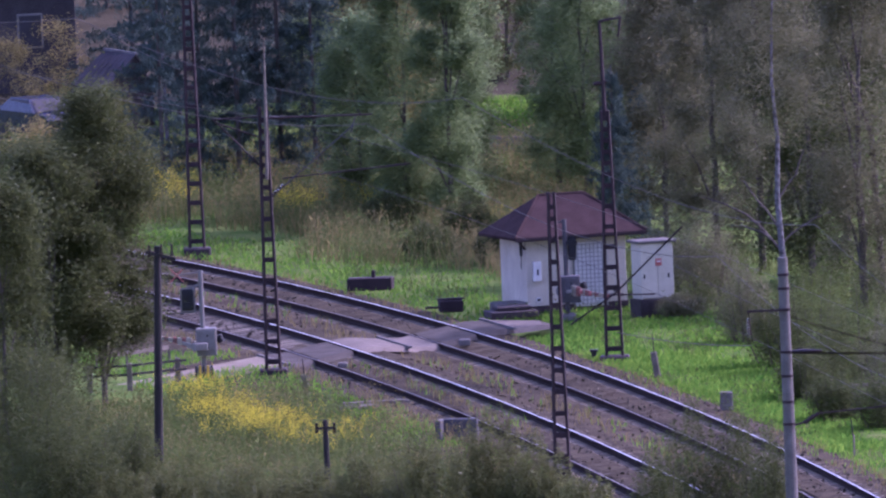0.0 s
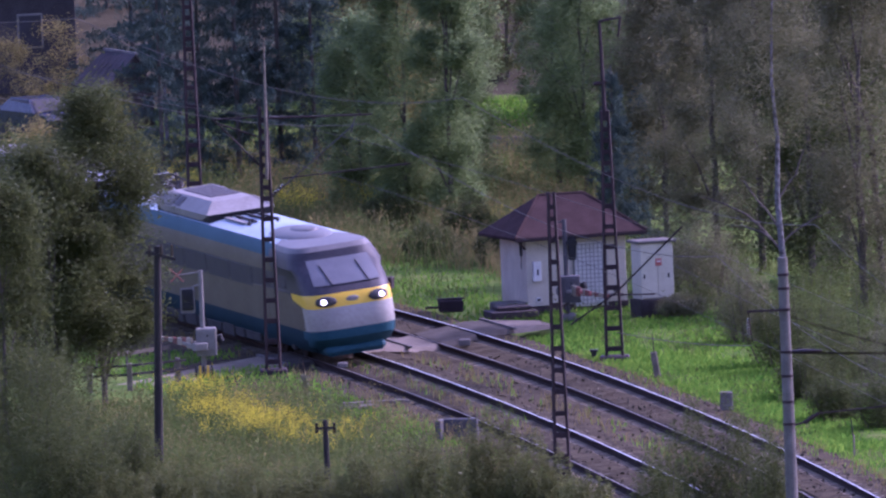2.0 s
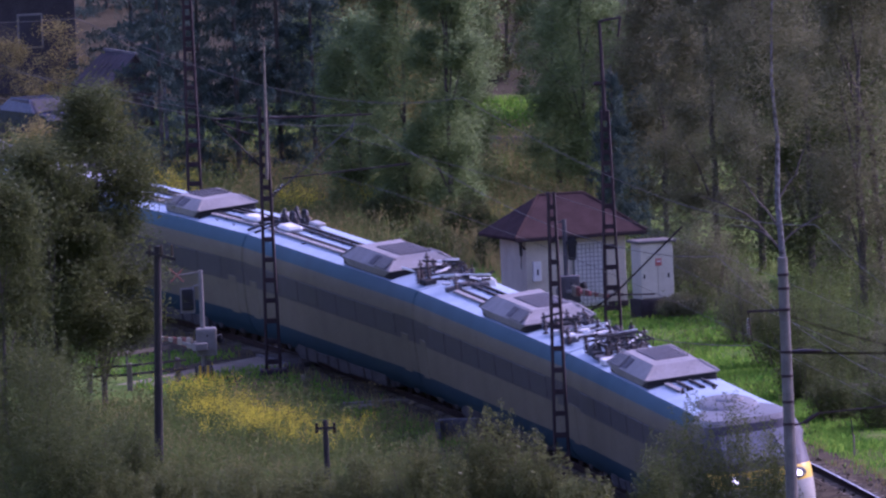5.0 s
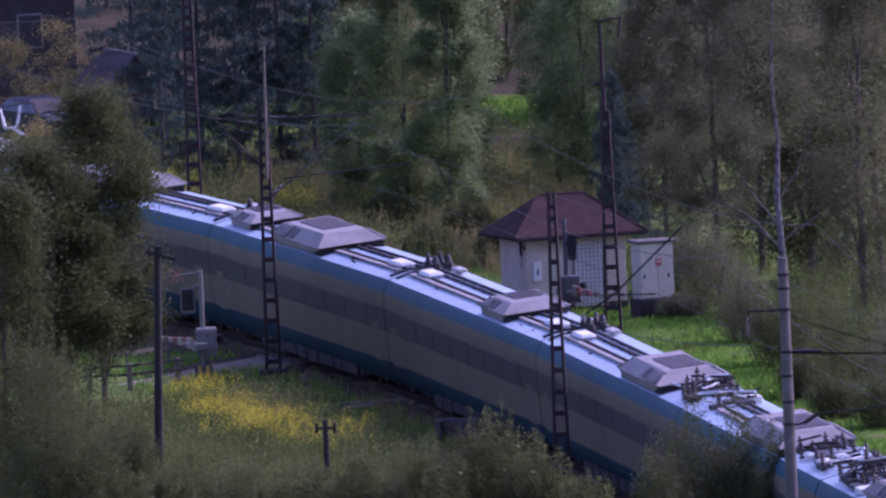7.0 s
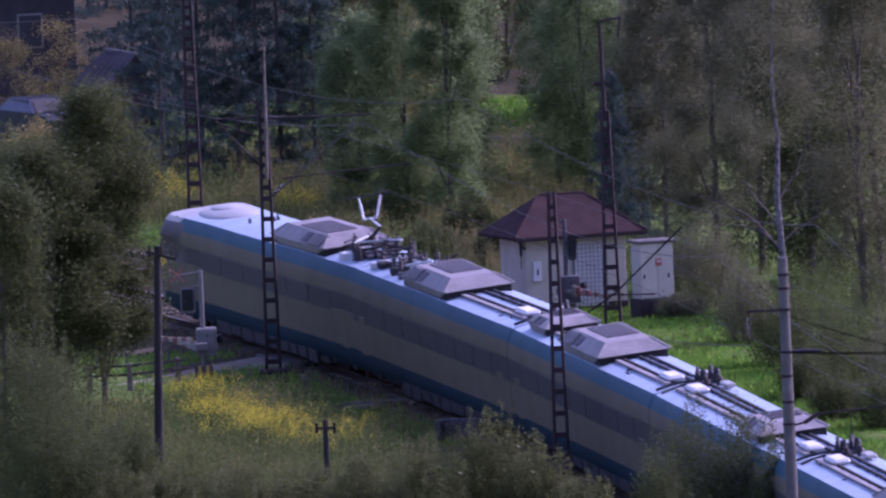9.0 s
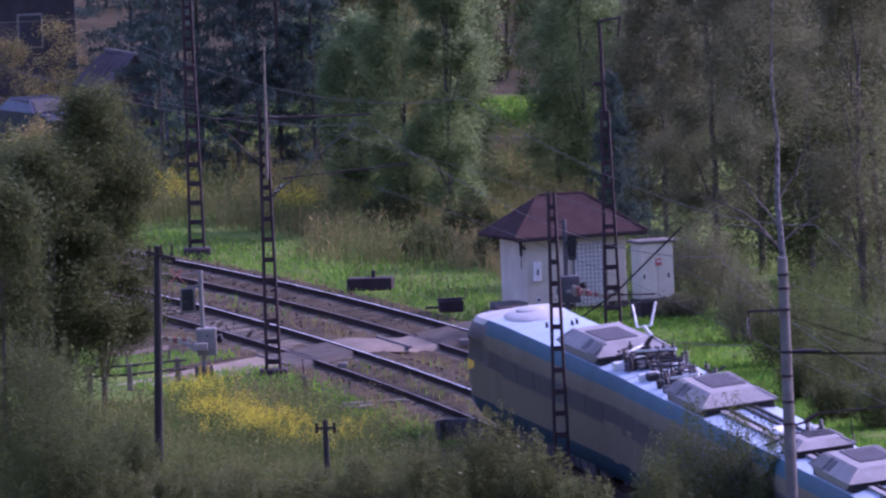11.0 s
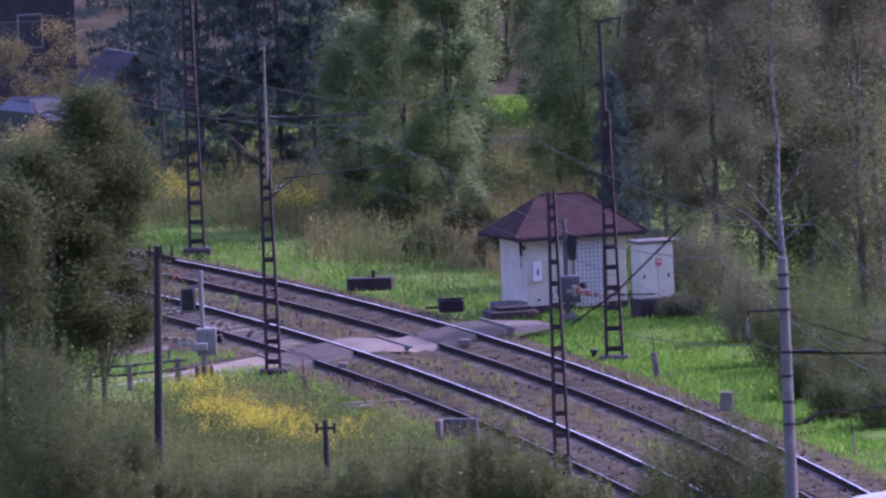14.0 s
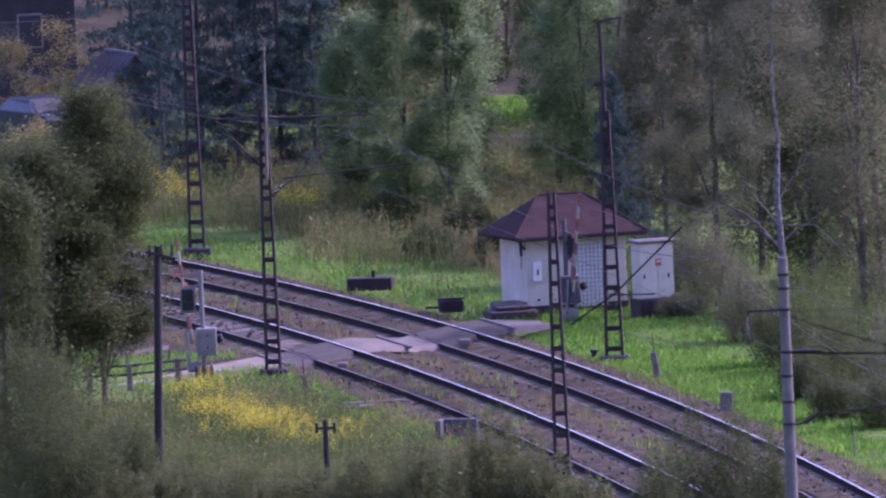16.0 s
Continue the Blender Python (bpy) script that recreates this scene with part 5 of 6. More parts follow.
def crown_points(rng, n, height, radius, base, blobs, lean=0.0):
    """Points gathered in uneven tufts within an egg-shaped crown."""
    t = rng.uniform(0.02, 1, blobs) ** 0.85
    env = np.sin(np.pi * np.clip(0.12 + 0.86 * t, 0, 1)) ** 0.62
    ang = rng.uniform(0, 2 * np.pi, blobs)
    rad = radius * env * np.sqrt(rng.uniform(0.08, 1, blobs))
    c = np.stack([rad * np.cos(ang) + lean * t, rad * np.sin(ang), base + (height - base) * t], axis=1)
    br = radius * rng.uniform(0.18, 0.42, blobs)
    k = rng.integers(0, blobs, n)
    d = rng.normal(size=(n, 3)) * np.array((0.62, 0.62, 0.5))
    return c[k] + d * br[k][:, None], c


def tapered_limbs(trunk_r, height, lean, seed, bend=0.15):
    """A crooked trunk: rods with falling radius."""
    rng = random.Random(seed)
    bm = bmesh.new()
    p, k = Vector((0, 0, -0.3)), 7
    line = [p]
    for i in range(1, k + 1):
        u = i / k
        p = Vector((lean * u + rng.uniform(-bend, bend) * u, rng.uniform(-bend, bend) * u, -0.3 + (height + 0.3) * u))
        line.append(p)
    for i, (a, b) in enumerate(zip(line, line[1:])):
        rod(bm, a, b, trunk_r * (1 - i / k * 0.85), trunk_r * (1 - (i + 1) / k * 0.85), 8)
    return bm, line


def broadleaf(name, label, at, height, radius, leaf_mat, leaves, seed, base=0.25, leaf=0.075, blobs=70, bark=None, lean=0.0, limbs=7, category="tree"):
    rng = np.random.default_rng(seed)
    x, y = at
    tr = thing(name, label, category, (x, y, ground_height(x, y) - 0.1))
    pts, c = crown_points(rng, leaves * 2, height, radius, base * height, blobs, lean)
    bm, line = tapered_limbs((0.0095 if bark else 0.011) * height, height * 0.9, lean * 0.8, seed)
    part("trunk", bm, bark or M_BARK, tr)
    order = rng.permutation(len(c))[:limbs]
    for i in order:
        e = Vector(c[i])
        k = min(max(int((e.z - 0.25 * height) / height * 8), 1), 6)
        s = line[k]
        bm = bmesh.new()
        mid = s.lerp(e, 0.5) + Vector((0, 0, 0.12 * (e - s).length))
        rod(bm, s, mid, 0.006 * height * (1 - k / 9), 0.004 * height * (1 - k / 9), 6)
        rod(bm, mid, e, 0.004 * height * (1 - k / 9), 0.004, 6)
        part("limb", bm, bark or M_BARK, tr)
    part("crown", quads(leaf_blades(pts, rng, leaf * 0.72, 1.0), "crown", leaf_mat), None, tr)
    return tr


def bush(label, at, height, radius, leaf_mat, leaves, seed, leaf=0.07, blobs=45, name="bush"):
    rng = np.random.default_rng(seed)
    leaves *= 2
    x, y = at
    b = thing(name, label, "bush", (x, y, ground_height(x, y) - 0.12))
    # upright shoots fanning out, leaves along each
    shoots = 130
    a, r = rng.uniform(0, 2 * np.pi, shoots), radius * np.sqrt(rng.uniform(0, 1, shoots))
    hs = height * (1 - 0.5 * (r / radius) ** 2) * rng.uniform(0.6, 1.05, shoots)
    foot = np.stack([r * 0.55 * np.cos(a), r * 0.55 * np.sin(a), 0 * a], axis=1)
    tip = np.stack([r * 1.1 * np.cos(a), r * 1.1 * np.sin(a), hs], axis=1)
    k = rng.choice(shoots, leaves, p=hs / hs.sum())
    u = rng.uniform(0.03, 1.0, leaves) ** 0.8
    off = rng.normal(size=(leaves, 3)) * (0.05 + 0.11 * radius * (1 - u ** 2))[:, None]
    pts = foot[k] + (tip - foot)[k] * u[:, None] + off
    for i in range(9):
        bm = bmesh.new()
        f, e = Vector(foot[i]), Vector(tip[i])
        m = f.lerp(e, 0.5)
        rod(bm, f, m, 0.025, 0.014, 5)
        rod(bm, m, e, 0.014, 0.004, 5)
        part("stem", bm, M_BARK, b)
    part("foliage", quads(leaf_blades(pts, rng, leaf * 0.72, 0.75, 0.0, 0.4), "foliage", leaf_mat), None, b)
    return b


def spruce(label, at, height, radius, seed, sprigs=9000):
    rng = np.random.default_rng(seed)
    sprigs *= 2
    x, y = at
    tr = thing("spruce_tree", label, "tree", (x, y, ground_height(x, y) - 0.1))
    bm = bmesh.new()
    rod(bm, (0, 0, -0.2), (0, 0, height), 0.007 * height, 0.015, 8)
    part("trunk", bm, M_BARK, tr)
    # boughs in whorls, hanging sprigs along each
    n_b = 170
    hb = height * (0.03 + 0.95 * rng.uniform(0, 1, n_b) ** 0.9)
    ab = rng.uniform(0, 2 * np.pi, n_b)
    lb = radius * (1 - hb / height) ** 0.8 * rng.uniform(0.7, 1.15, n_b) + 0.12
    k = rng.choice(n_b, sprigs, p=lb / lb.sum())
    u = rng.uniform(0.05, 1, sprigs) ** 0.7
    r = lb[k] * u
    side = rng.normal(size=sprigs) * 0.13 * (1.15 - u) * lb[k]
    px = r * np.cos(ab[k]) - side * np.sin(ab[k])
    py = r * np.sin(ab[k]) + side * np.cos(ab[k])
    pz = hb[k] - 0.28 * r - 0.12 * r * u + 0.25 * r * u ** 3 - np.abs(rng.normal(size=sprigs)) * 0.12
    part("crown", quads(leaf_blades(np.stack([px, py, pz], axis=1), rng, 0.08, 0.5, 0.5, 0.5), "crown", M_NEEDLE), None, tr)
    return tr


def rail_coords(x, y):
    """Distance along the near track and across it, for arrays."""
    s = np.interp(-y, -PY, S_TAB)
    a = np.interp(s, S_TAB, ANG)
    l = (x - np.interp(s, S_TAB, PX)) * np.cos(a) + (y - np.interp(s, S_TAB, PY)) * np.sin(a)
    return s, l


def meadow(name, label, n, xr, yr, hr, width, mat, seed, keep=None, patch=0.0, tops=None, bed=True):
    """Many thin blades or stalks over a stretch of ground, off the tracks, lanes and buildings."""
    rng = np.random.default_rng(seed)
    x, y = rng.uniform(*xr, n), rng.uniform(*yr, n)
    s, l = rail_coords(x, y)
    ok = (l < -2.4) | (l > 6.6) if bed else (np.abs(l - 2.2) < 0.55 + 0.3 * np.sin(s)) | (np.abs(l - 6.2) < 0.5) | (np.abs(l + 2.3) < 0.6) | ((np.abs(l) < 0.35) & (s > -45) & (s < -15))
    near = np.interp(l, [-14.0, -9.5, -7.2, -4.2, -1.75, 6.6, 8.3], [-32.0, -38.4, -41.2, -44.9, -45.8, -51.9, -53.9])
    far = np.interp(l, [-14.0, -9.5, -7.2, -4.2, -1.75, 6.6, 8.3], [-34.5, -41.2, -43.9, -47.5, -50.4, -56.5, -56.0])
    ok &= ~((s < near + 0.2) & (s > far - 0.2) & (l < 8.2) & (l > -14))
    hx, hy = x - 2.6, y + 26.3
    ok &= ~((hx * 0.94 + hy * 0.34 > -0.1) & (hx * 0.94 + hy * 0.34 < 4.9) & (-hx * 0.34 + hy * 0.94 > -0.1) & (-hx * 0.34 + hy * 0.94 < 2.5))
    if keep is not None:
        ok &= keep(x, y, s, l)
    if patch:
        v = np.array([noise.noise((a * 0.45, b * 0.16, seed)) for a, b in zip(x, y)])
        ok &= v > rng.uniform(-patch, patch, n) - 0.05
    x, y = x[ok], y[ok]
    n = len(x)
    z = np.where(y > 45, (y - 45) * 0.10, 0) - 0.16
    big = np.array([noise.noise((a * 0.6, b * 0.3, seed + 3)) for a, b in zip(x, y)])
    h = rng.uniform(*hr, n) * (1 + 0.45 * big)
    lean = rng.normal(size=(n, 2)) * 0.28 * h[:, None]
    w = width * rng.uniform(0.6, 1.4, n)
    a = rng.uniform(-0.9, 0.9, n)
    dx, dy = np.cos(a) * w, np.sin(a) * w
    p = np.stack([x, y, z], axis=1)
    mid = p + np.stack([lean[:, 0] * 0.35, lean[:, 1] * 0.35, h * 0.6], axis=1)
    top = p + np.stack([lean[:, 0], lean[:, 1], h], axis=1)
    d = np.stack([dx, dy, 0 * dx], axis=1)
    q = np.concatenate([np.stack([p - d * 0.5, p + d * 0.5, mid + d * 0.45, mid - d * 0.45], axis=1), np.stack([mid - d * 0.45, mid + d * 0.45, top + d * 0.1, top - d * 0.1], axis=1)])
    ob = new(name, quads(q, name, mat))
    tagged(ob, label, "plants", kind="stuff")
    if tops:
        mt, size, k, spread, nm, lb = tops
        c = np.repeat(top, k, axis=0)
        o = rng.normal(size=c.shape) * np.array((spread * 0.6, spread * 0.6, spread))
        ob = new(nm, quads(leaf_blades(c + o, rng, size, 0.9, 0.0, 0.3), nm, mt))
        tagged(ob, lb, "plants", kind="stuff")


# meadow strip beyond the far track, lush and short
LANE_GAP = lambda x, y, s, l: (l < -2.6) & ~((s < -33) & (s > -60) & (l > -9.5)) & ~((s < -30) & (l < -8))
meadow("grass", "lush short green grass beyond the tracks", 95000, (-16, 16), (-125, 30), (0.05, 0.17), 0.04, M_GRASS, 1, lambda x, y, s, l: (l > 6.5) & (l < 13 + 3 * np.sin(s * 0.2)))
meadow("grass", "green grass on the near bank by the lane", 24000, (-13, 3), (-75, -36), (0.07, 0.2), 0.03, M_GRASS, 2, lambda x, y, s, l: l > -7.5)
# tall weeds
SEEDS = (M_WEED, 0.045, 3, 0.13, "weed_heads", "dry seed heads and leaves of tall weeds")
GREENS = (M_WEEDGREEN, 0.06, 3, 0.16, "weed_leaves", "green leaves of tall weeds")
meadow("weeds", "tall dry weeds and grasses behind the meadow", 26000, (-14, 5), (-16, 46), (0.4, 1.0), 0.018, M_WEED, 3, lambda x, y, s, l: l > 10.5 + 1.5 * np.sin(s * 0.3), 0.5, SEEDS)
meadow("weeds", "tall green weeds behind the meadow", 26000, (-14, 6), (-12, 50), (0.25, 0.85), 0.02, M_WEEDGREEN, 4, lambda x, y, s, l: l > 10.8 + 1.5 * np.sin(s * 0.3), 0.5, GREENS)
meadow("weeds", "tall weeds on the near bank", 30000, (-14, 6), (-115, -48), (0.25, 0.75), 0.02, M_WEEDGREEN, 5, lambda x, y, s, l: LANE_GAP(x, y, s, l) & (l < -4.3 + 0.9 * np.sin(s * 0.9)), 0, GREENS)
meadow("weeds", "dry stalks on the near bank", 14000, (-14, 6), (-110, -50), (0.3, 0.8), 0.016, M_WEED, 6, LANE_GAP, 0.4, SEEDS)
meadow("weeds", "scrubby green weeds at the edge of the wood", 22000, (5.5, 17), (-90, -8), (0.25, 0.85), 0.018, M_WEEDGREEN, 7, lambda x, y, s, l: l > 12.5, 0.4, GREENS)
meadow("weeds", "thin yellowish weeds between the tracks", 46000, (-16, 14), (-125, 15), (0.14, 0.32), 0.022, M_WEED, 8, None, 0.22, None, False)
meadow("weeds", "green weeds growing through the ballast", 20000, (-16, 14), (-125, 15), (0.12, 0.3), 0.025, M_GRASS, 12, None, 0.12, None, False)


def goldenrod(cx, cy, rx, ry, n, seed, h=(0.85, 1.25)):
    rng = np.random.default_rng(seed)
    meadow("goldenrod", "yellow flowering goldenrod clump", n, (cx - rx, cx + rx), (cy - ry, cy + ry), h, 0.03, M_WEEDGREEN, seed,
           lambda x, y, s, l: ((x - cx) / rx) ** 2 + ((y - cy) / ry) ** 2 < 1, 0, (M_BLOOM, 0.024, 16, 0.12, "goldenrod_bloom", "bright yellow goldenrod plumes"))


for gx, gy, grx, gry, gn, gs in ((-7.57, -61.14, 1.0, 3.0, 190, 31), (-6.61, -68.74, 1.1, 2.6, 260, 32), (-5.26, -72.43, 1.1, 2.4, 310, 33), (-5.75, -75.17, 1.3, 2.2, 120, 34), (-4.26, -77.89, 1.0, 2.0, 110, 35), (-2.94, -79.53, 0.6, 2.5, 60, 36),
                                 (-8.92, 21.85, 0.8, 3.0, 160, 37), (-4.63, 13.74, 0.6, 3.0, 110, 38), (-9.58, 23.23, 0.8, 3, 120, 39), (-2.24, 14.87, 0.5, 2, 50, 40), (2.38, 1.32, 0.4, 2, 40, 41)):
    goldenrod(gx, gy, grx, gry, gn, gs)

# foreground bushes along the bottom bank
for i, (bpx, bpy_, bh, brd) in enumerate(((-9.37, -103.90, 2.2, 1.5), (-7.55, -102.94, 2.6, 1.5), (-5.79, -105.63, 2.5, 1.5), (-4.05, -104.63, 2.3, 1.5), (-2.30, -106.39, 2.8, 1.4), (-0.72, -108.06, 3.3, 1.4), (1.10, -107.12, 4.0, 1.2), (2.44, -108.67, 3.2, 1.1), (3.73, -114.72, 2.6, 1.1))):
    bush("grey-green willow bush on the near bank", (bpx, bpy_), bh, brd, M_LEAF_WILLOW, 11500, 100 + i, 0.065)
for i, (bpx, bpy_, bh, brd) in enumerate(((6.62, -121.45, 5.2, 1.2), (7.87, -121.16, 5.4, 1.15), (5.63, -126.25, 4.6, 0.9), (8.74, -125.09, 4.6, 0.8))):
    bush("dull green bush beside the concrete pole", (bpx, bpy_), bh, brd, M_LEAF_ALDER, 10000, 120 + i, 0.06)
for i, (bx_, by_, bh, brd) in enumerate(((10.55, -63.20, 1.7, 0.9), (11.33, -70.77, 1.6, 1.0), (12.66, -74.87, 1.9, 1.0))):
    bush("low dark scrub at the edge of the meadow", (bx_, by_), bh, brd, M_LEAF_ALDER, 5000, 130 + i, 0.06)
# dark trees over the near bank
broadleaf("alder_tree", "dark green alder leaning over the track", (-10.23, -58.76), 9.6, 1.9, M_LEAF_ALDER, 40000, 201, 0.2, 0.075, 95)
broadleaf("alder_tree", "dark green alder on the near bank", (-12.77, -55.39), 8.0, 2.0, M_LEAF_ALDER, 36000, 202, 0.1, 0.075, 85)
broadleaf("alder_tree", "bushy alder at the lane", (-12.82, -83.40), 8.8, 1.9, M_LEAF_ALDER, 26000, 203, 0.05, 0.075, 75)
broadleaf("alder_tree", "dark green alder between its neighbours", (-11.60, -61.14), 8.0, 1.9, M_LEAF_ALDER, 32000, 207, 0.15, 0.08, 80)
bush("dense green bush by the fence", (-11.68, -97.24), 6.4, 1.9, M_LEAF_ALDER, 20000, 204, 0.065, 60)
bush("dense dark bush below the lane", (-10.89, -103.17), 4.6, 1.8, M_LEAF_ALDER, 17000, 205, 0.065, 55)
bush("dark bush beside the wooden pole", (-9.31, -92.76), 3.2, 1.1, M_LEAF_ALDER, 12000, 206, 0.06)
# spruces
for i, (sx, sy, sh, sr) in enumerate(((-9.18, 32.64, 12, 2.0), (-7.89, 35.77, 13, 2.0), (-6.65, 34.29, 14, 2.1), (-5.24, 35.03, 14, 2.0), (-4.11, 34.90, 12, 1.9), (-8.76, 53.40, 14, 2.4), (-6.06, 53.18, 15, 2.4), (-4.53, 53.62, 14, 2.2), (-10.35, 59.74, 12, 2.2), (-12.43, 91.96, 9, 2.2), (-14.28, 96.01, 9, 2.2))):
    spruce("tall dark spruce at the edge of the meadow", (sx, sy), sh, sr, 300 + i)
spruce("dark spruce behind the hut", (5.60, 2.43), 5.6, 1.3, 320, 6000)
spruce("dark spruce behind the hut", (6.38, 11.27), 4.8, 1.2, 321, 5000)
# pale alders and birches in the middle
for i, (tx, ty, th, tw, tm, tn) in enumerate(((-2.61, 18.30, 6.4, 1.25, M_LEAF_BIRCH, 20000), (-1.13, 14.25, 8.6, 1.5, M_LEAF_BIRCH, 22000), (0.33, 11.71, 9.2, 1.3, M_LEAF_BIRCH, 24000), (-1.48, 28.26, 9.5, 1.5, M_LEAF_AUTUMN, 20000), (1.02, 21.77, 9.0, 1.1, M_LEAF_BIRCH, 12000),
                                              (-2.98, 36.85, 9.0, 1.6, M_LEAF_BIRCH, 20000), (3.92, 25.19, 8.5, 1.2, M_LEAF_BIRCH, 12000), (4.80, 19.63, 9.0, 1.6, M_LEAF_BIRCH, 20000), (2.62, 74.27, 6.5, 1.8, M_LEAF_AUTUMN, 15000), (0.12, 61.79, 8, 2.2, M_LEAF_AUTUMN, 11000), (4.50, 51.04, 8, 2.0, M_LEAF_WILLOW, 11000), (2.47, 59.03, 7, 1.2, M_LEAF_WILLOW, 11000))):
    broadleaf("alder_tree", "slender grey-green alder behind the meadow", (tx, ty), th, tw, tm, tn, 400 + i, 0.02, 0.085, 110)
# the wood on the far side, brownish
for i, (tx, ty, th, tw, tm, tn) in enumerate(((7.24, 5.89, 8.5, 1.8, M_LEAF_BROWN, 22000), (8.77, -2.21, 10.5, 1.9, M_LEAF_BROWN, 22000), (10.06, -12.39, 11, 1.9, M_LEAF_BROWN, 22000), (11.53, -20.14, 11.5, 1.9, M_LEAF_ALDER, 22000), (12.94, -29.99, 12, 2.0, M_LEAF_BROWN, 22000), (12.92, -2.11, 12, 2.2, M_LEAF_ALDER, 22000),
                                              (8.39, 25.19, 9, 2.0, M_LEAF_BROWN, 20000), (11.31, 20.98, 10, 2.2, M_LEAF_BROWN, 20000), (14.42, -17.10, 12, 2.2, M_LEAF_ALDER, 20000), (6.54, 44.49, 9, 2.2, M_LEAF_ALDER, 12000), (10.05, 50.48, 9, 2.4, M_LEAF_ALDER, 12000), (13.33, 40.54, 9, 2.4, M_LEAF_BROWN, 12000))):
    broadleaf("grey_alder_tree", "brownish-green tree in the wood beyond the meadow", (tx, ty), th, tw, tm, tn, 450 + i, 0.03, 0.085, 110)
for i, (bx_, by_, bh, brd) in enumerate(((7.11, -20.05, 2.9, 0.95), (8.09, -26.27, 3.2, 1.1), (9.10, -41.23, 2.6, 1.0), (10.97, -52.96, 3.4, 1.3), (12.41, -57.92, 3.6, 1.4), (9.91, -50.28, 2.6, 1.0), (11.50, -61.62, 2.4, 1.2), (13.28, -64.61, 3.2, 1.2), (7.33, -30.5, 0.8, 0.8), (1.71, -5.46, 1.2, 0.7), (-0.44, -1.91, 1.2, 0.9), (0.84, 2.18, 1.7, 0.9), (-1.69, 10.87, 1.3, 0.9))):
    bush("dull green bush in front of the wood", (bx_, by_), bh, brd, M_LEAF_BROWN if i in (0, 1, 2, 7, 8) else M_LEAF_ALDER, 6000 if i < 9 else 8000, 500 + i, 0.055)
birch = broadleaf("birch_tree", "tall slim birch with pale speckled bark", (10.20, -50.43), 13.5, 1.6, M_LEAF_BROWN, 9000, 520, 0.45, 0.06, 60, M_BIRCH, -0.1, 0)
for limb_pts in (((10.14, -50.4, 3.4), (9.2, -50.2, 4.45), (7.85, -50.0, 5.05)), ((10.16, -50.4, 3.5), (10.7, -50.2, 3.95), (11.75, -50.0, 4.45)), ((10.1, -50.4, 4.1), (9.5, -50.2, 4.9), (9.0, -50.1, 5.6)), ((10.15, -50.4, 4.9), (10.7, -50.2, 5.6), (11.0, -50.2, 6.4)), ((9.9, -50.4, 3.7), (9.4, -50.3, 4.0), (8.7, -50.2, 4.15))):
    bm = bmesh.new()
    for i, (pa, pb) in enumerate(zip(limb_pts, limb_pts[1:])):
        pa, pb = Vector(pa), Vector(pb)
        pm = pa.lerp(pb, 0.5) + Vector((0, 0, 0.06))
        rod(bm, pa, pm, 0.045 - 0.015 * i, 0.038 - 0.015 * i, 6)
        rod(bm, pm, pb, 0.038 - 0.015 * i, 0.03 - 0.018 * i, 6)
        rod(bm, pm, pm + Vector((0.25 * (1 if pb.x > pa.x else -1), 0, 0.5)), 0.014, 0.005, 5)
    bmesh.ops.translate(bm, verts=bm.verts, vec=-birch.matrix_world.translation)
    part("limb", bm, M_BARK, birch)
dead_tree = thing("bare_tree", "bare dark trunk leaning among the leaves of the wood", "tree", (13.35, -28.0, -1.6))
bm = bmesh.new()
for pa, pb, r0, r1 in (((0.3, 0, 0), (0.05, 0, 6.6), 0.11, 0.08), ((0.05, 0, 6.6), (-0.6, 0, 8.9), 0.08, 0.05), ((-0.6, 0, 8.9), (-0.8, 0, 9.5), 0.05, 0.02)):
    rod(bm, pa, pb, r0, r1, 8)
part("trunk", bm, M_BARK, dead_tree)
for pa, pb in (((-0.2, 0, 7.5), (0.45, 0, 7.1)), ((-0.3, 0, 7.9), (0.3, 0, 8.5)), ((-0.4, 0, 8.3), (-1.1, 0, 8.7)), ((0.1, 0, 6.0), (-0.6, 0, 6.6))):
    bm = bmesh.new()
    rod(bm, pa, pb, 0.035, 0.012, 6)
    part("limb", bm, M_BARK, dead_tree)
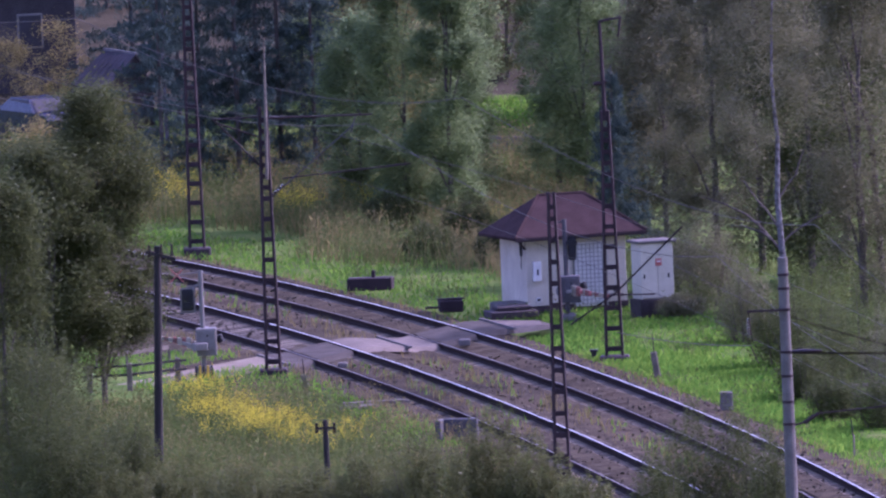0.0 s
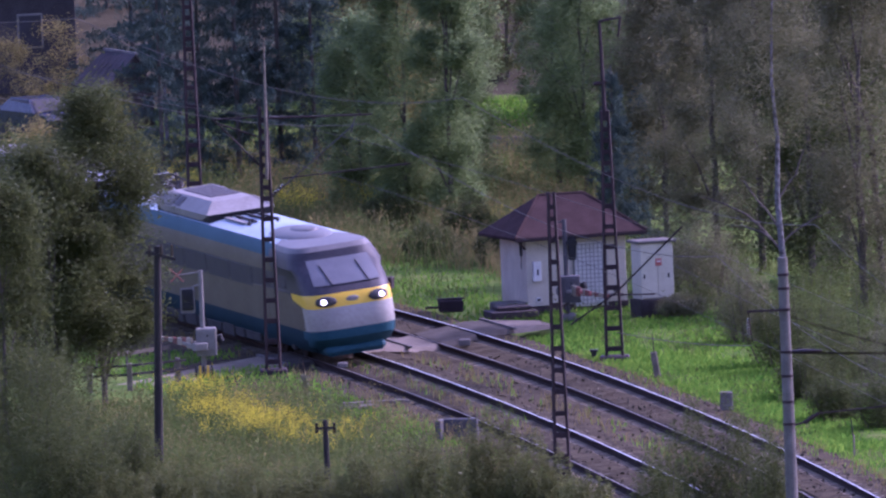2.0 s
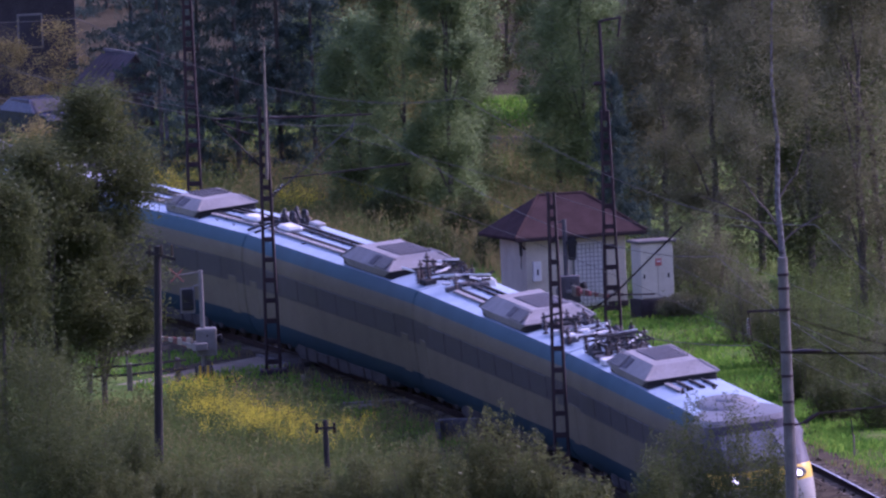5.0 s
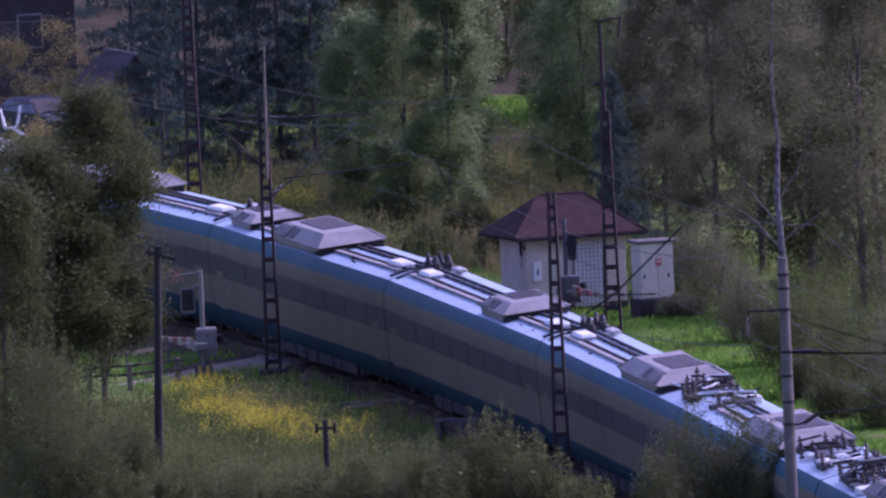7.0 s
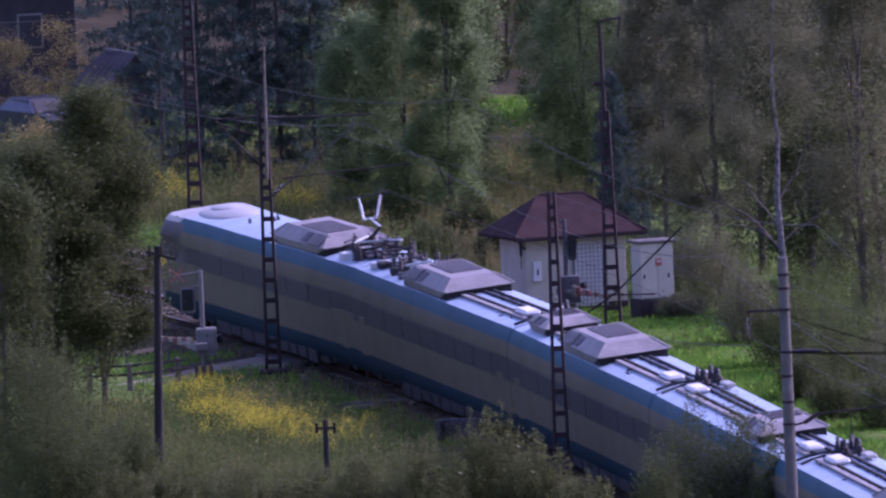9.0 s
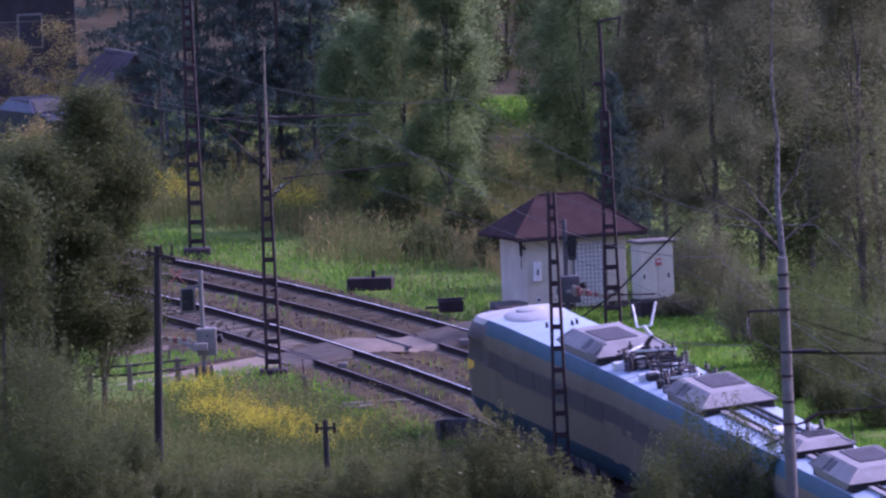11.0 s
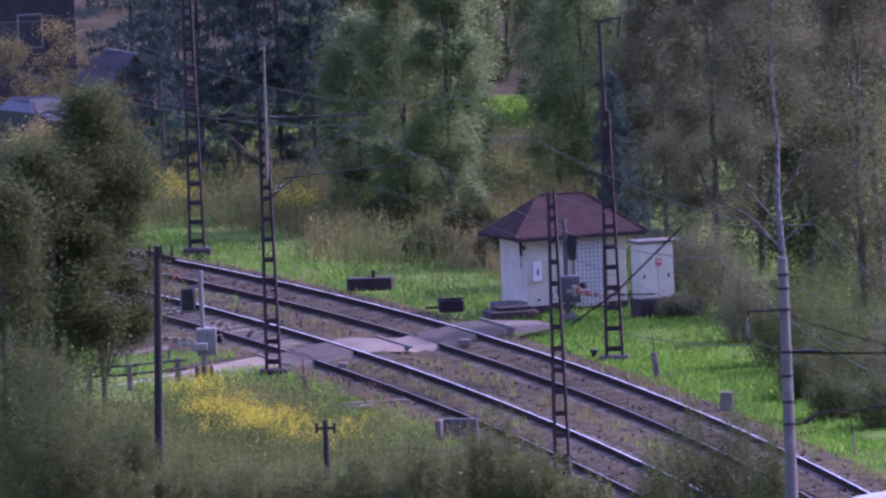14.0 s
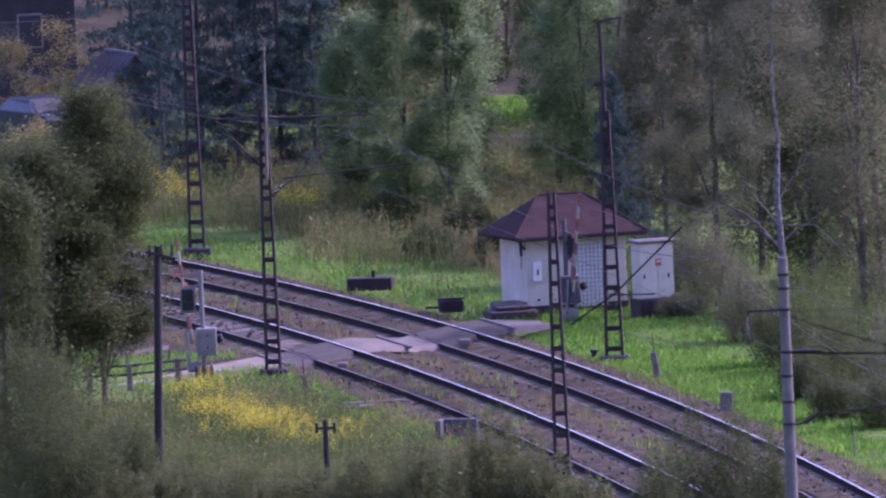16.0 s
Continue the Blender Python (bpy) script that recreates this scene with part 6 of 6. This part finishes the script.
# trees by the house and at the back
for i, (tx, ty, th, tw, tm) in enumerate(((-11.12, 38.91, 2.8, 1.1, M_LEAF_WILLOW), (-11.83, 34.15, 2.0, 1.0, M_LEAF_ALDER))):
    broadleaf("garden_tree", "half-grown tree near the house", (tx, ty), th, tw, tm, 13000, 540 + i, 0.08, 0.07, 50)
for i, (tx, ty, th, tw) in enumerate(((-12.89, 52.59, 3.6, 1.0), (-14.50, 50.85, 3.4, 1.1), (-13.63, 42.96, 1.6, 1.2))):
    broadleaf("garden_shrub", "sparse yellowish shrub in front of the house", (tx, ty), th, tw, M_LEAF_AUTUMN, 2600, 560 + i, 0.1, 0.06, 40, None, 0, 8, "shrub")
for i, (sx, sy, sh, sr) in enumerate(((-13.11, 72.40, 8, 1.8), (-11.38, 76.99, 9, 1.8), (-12.82, 110.02, 8, 2.4), (-15.17, 102.46, 8, 2.2), (-10.01, 90.50, 9, 2.2), (-7.38, 86.01, 9, 2.4))):
    spruce("dark spruce on the slope behind the house", (sx, sy), sh, sr, 340 + i, 6000)
broadleaf("birch_tree", "thin pale birch stem among the spruces", (-8.97, 34.58), 8.5, 0.9, M_LEAF_ALDER, 1500, 570, 0.6, 0.06, 30, M_BIRCH, -0.1, 0)
meadow("grass", "sunlit grass patch between the trees", 5000, (1.0, 3.6), (36, 62), (0.08, 0.2), 0.05, M_GRASS, 9, lambda x, y, s, l: y < 55)
meadow("grass", "dense mottled grass in front of the wood", 70000, (3, 13), (-82, -24), (0.05, 0.2), 0.045, M_GRASS, 10, lambda x, y, s, l: (l > 6.6) & (l < 14), 0.5)
meadow("weeds", "taller dark tufts in the meadow", 5000, (-10, 12), (-85, 10), (0.15, 0.4), 0.03, M_WEEDGREEN, 11, lambda x, y, s, l: (l > 8) & (l < 14), 0.15, GREENS)


def motions():
    for car, offset, turn in TRAIN:
        walk(car, train_rows(offset, turn))
    lifts = ((0, 0), (14.0, 0), (14.5, 7), (15.0, 26), (15.5, 43), (16.0, 72))
    for arm, pivot, turn in ARMS:
        walk(arm, [(t, pose(*pivot, 0, 0, turn) @ pose(0, 0, 0, 0, -lift, 0)) for t, lift in lifts])


motions()
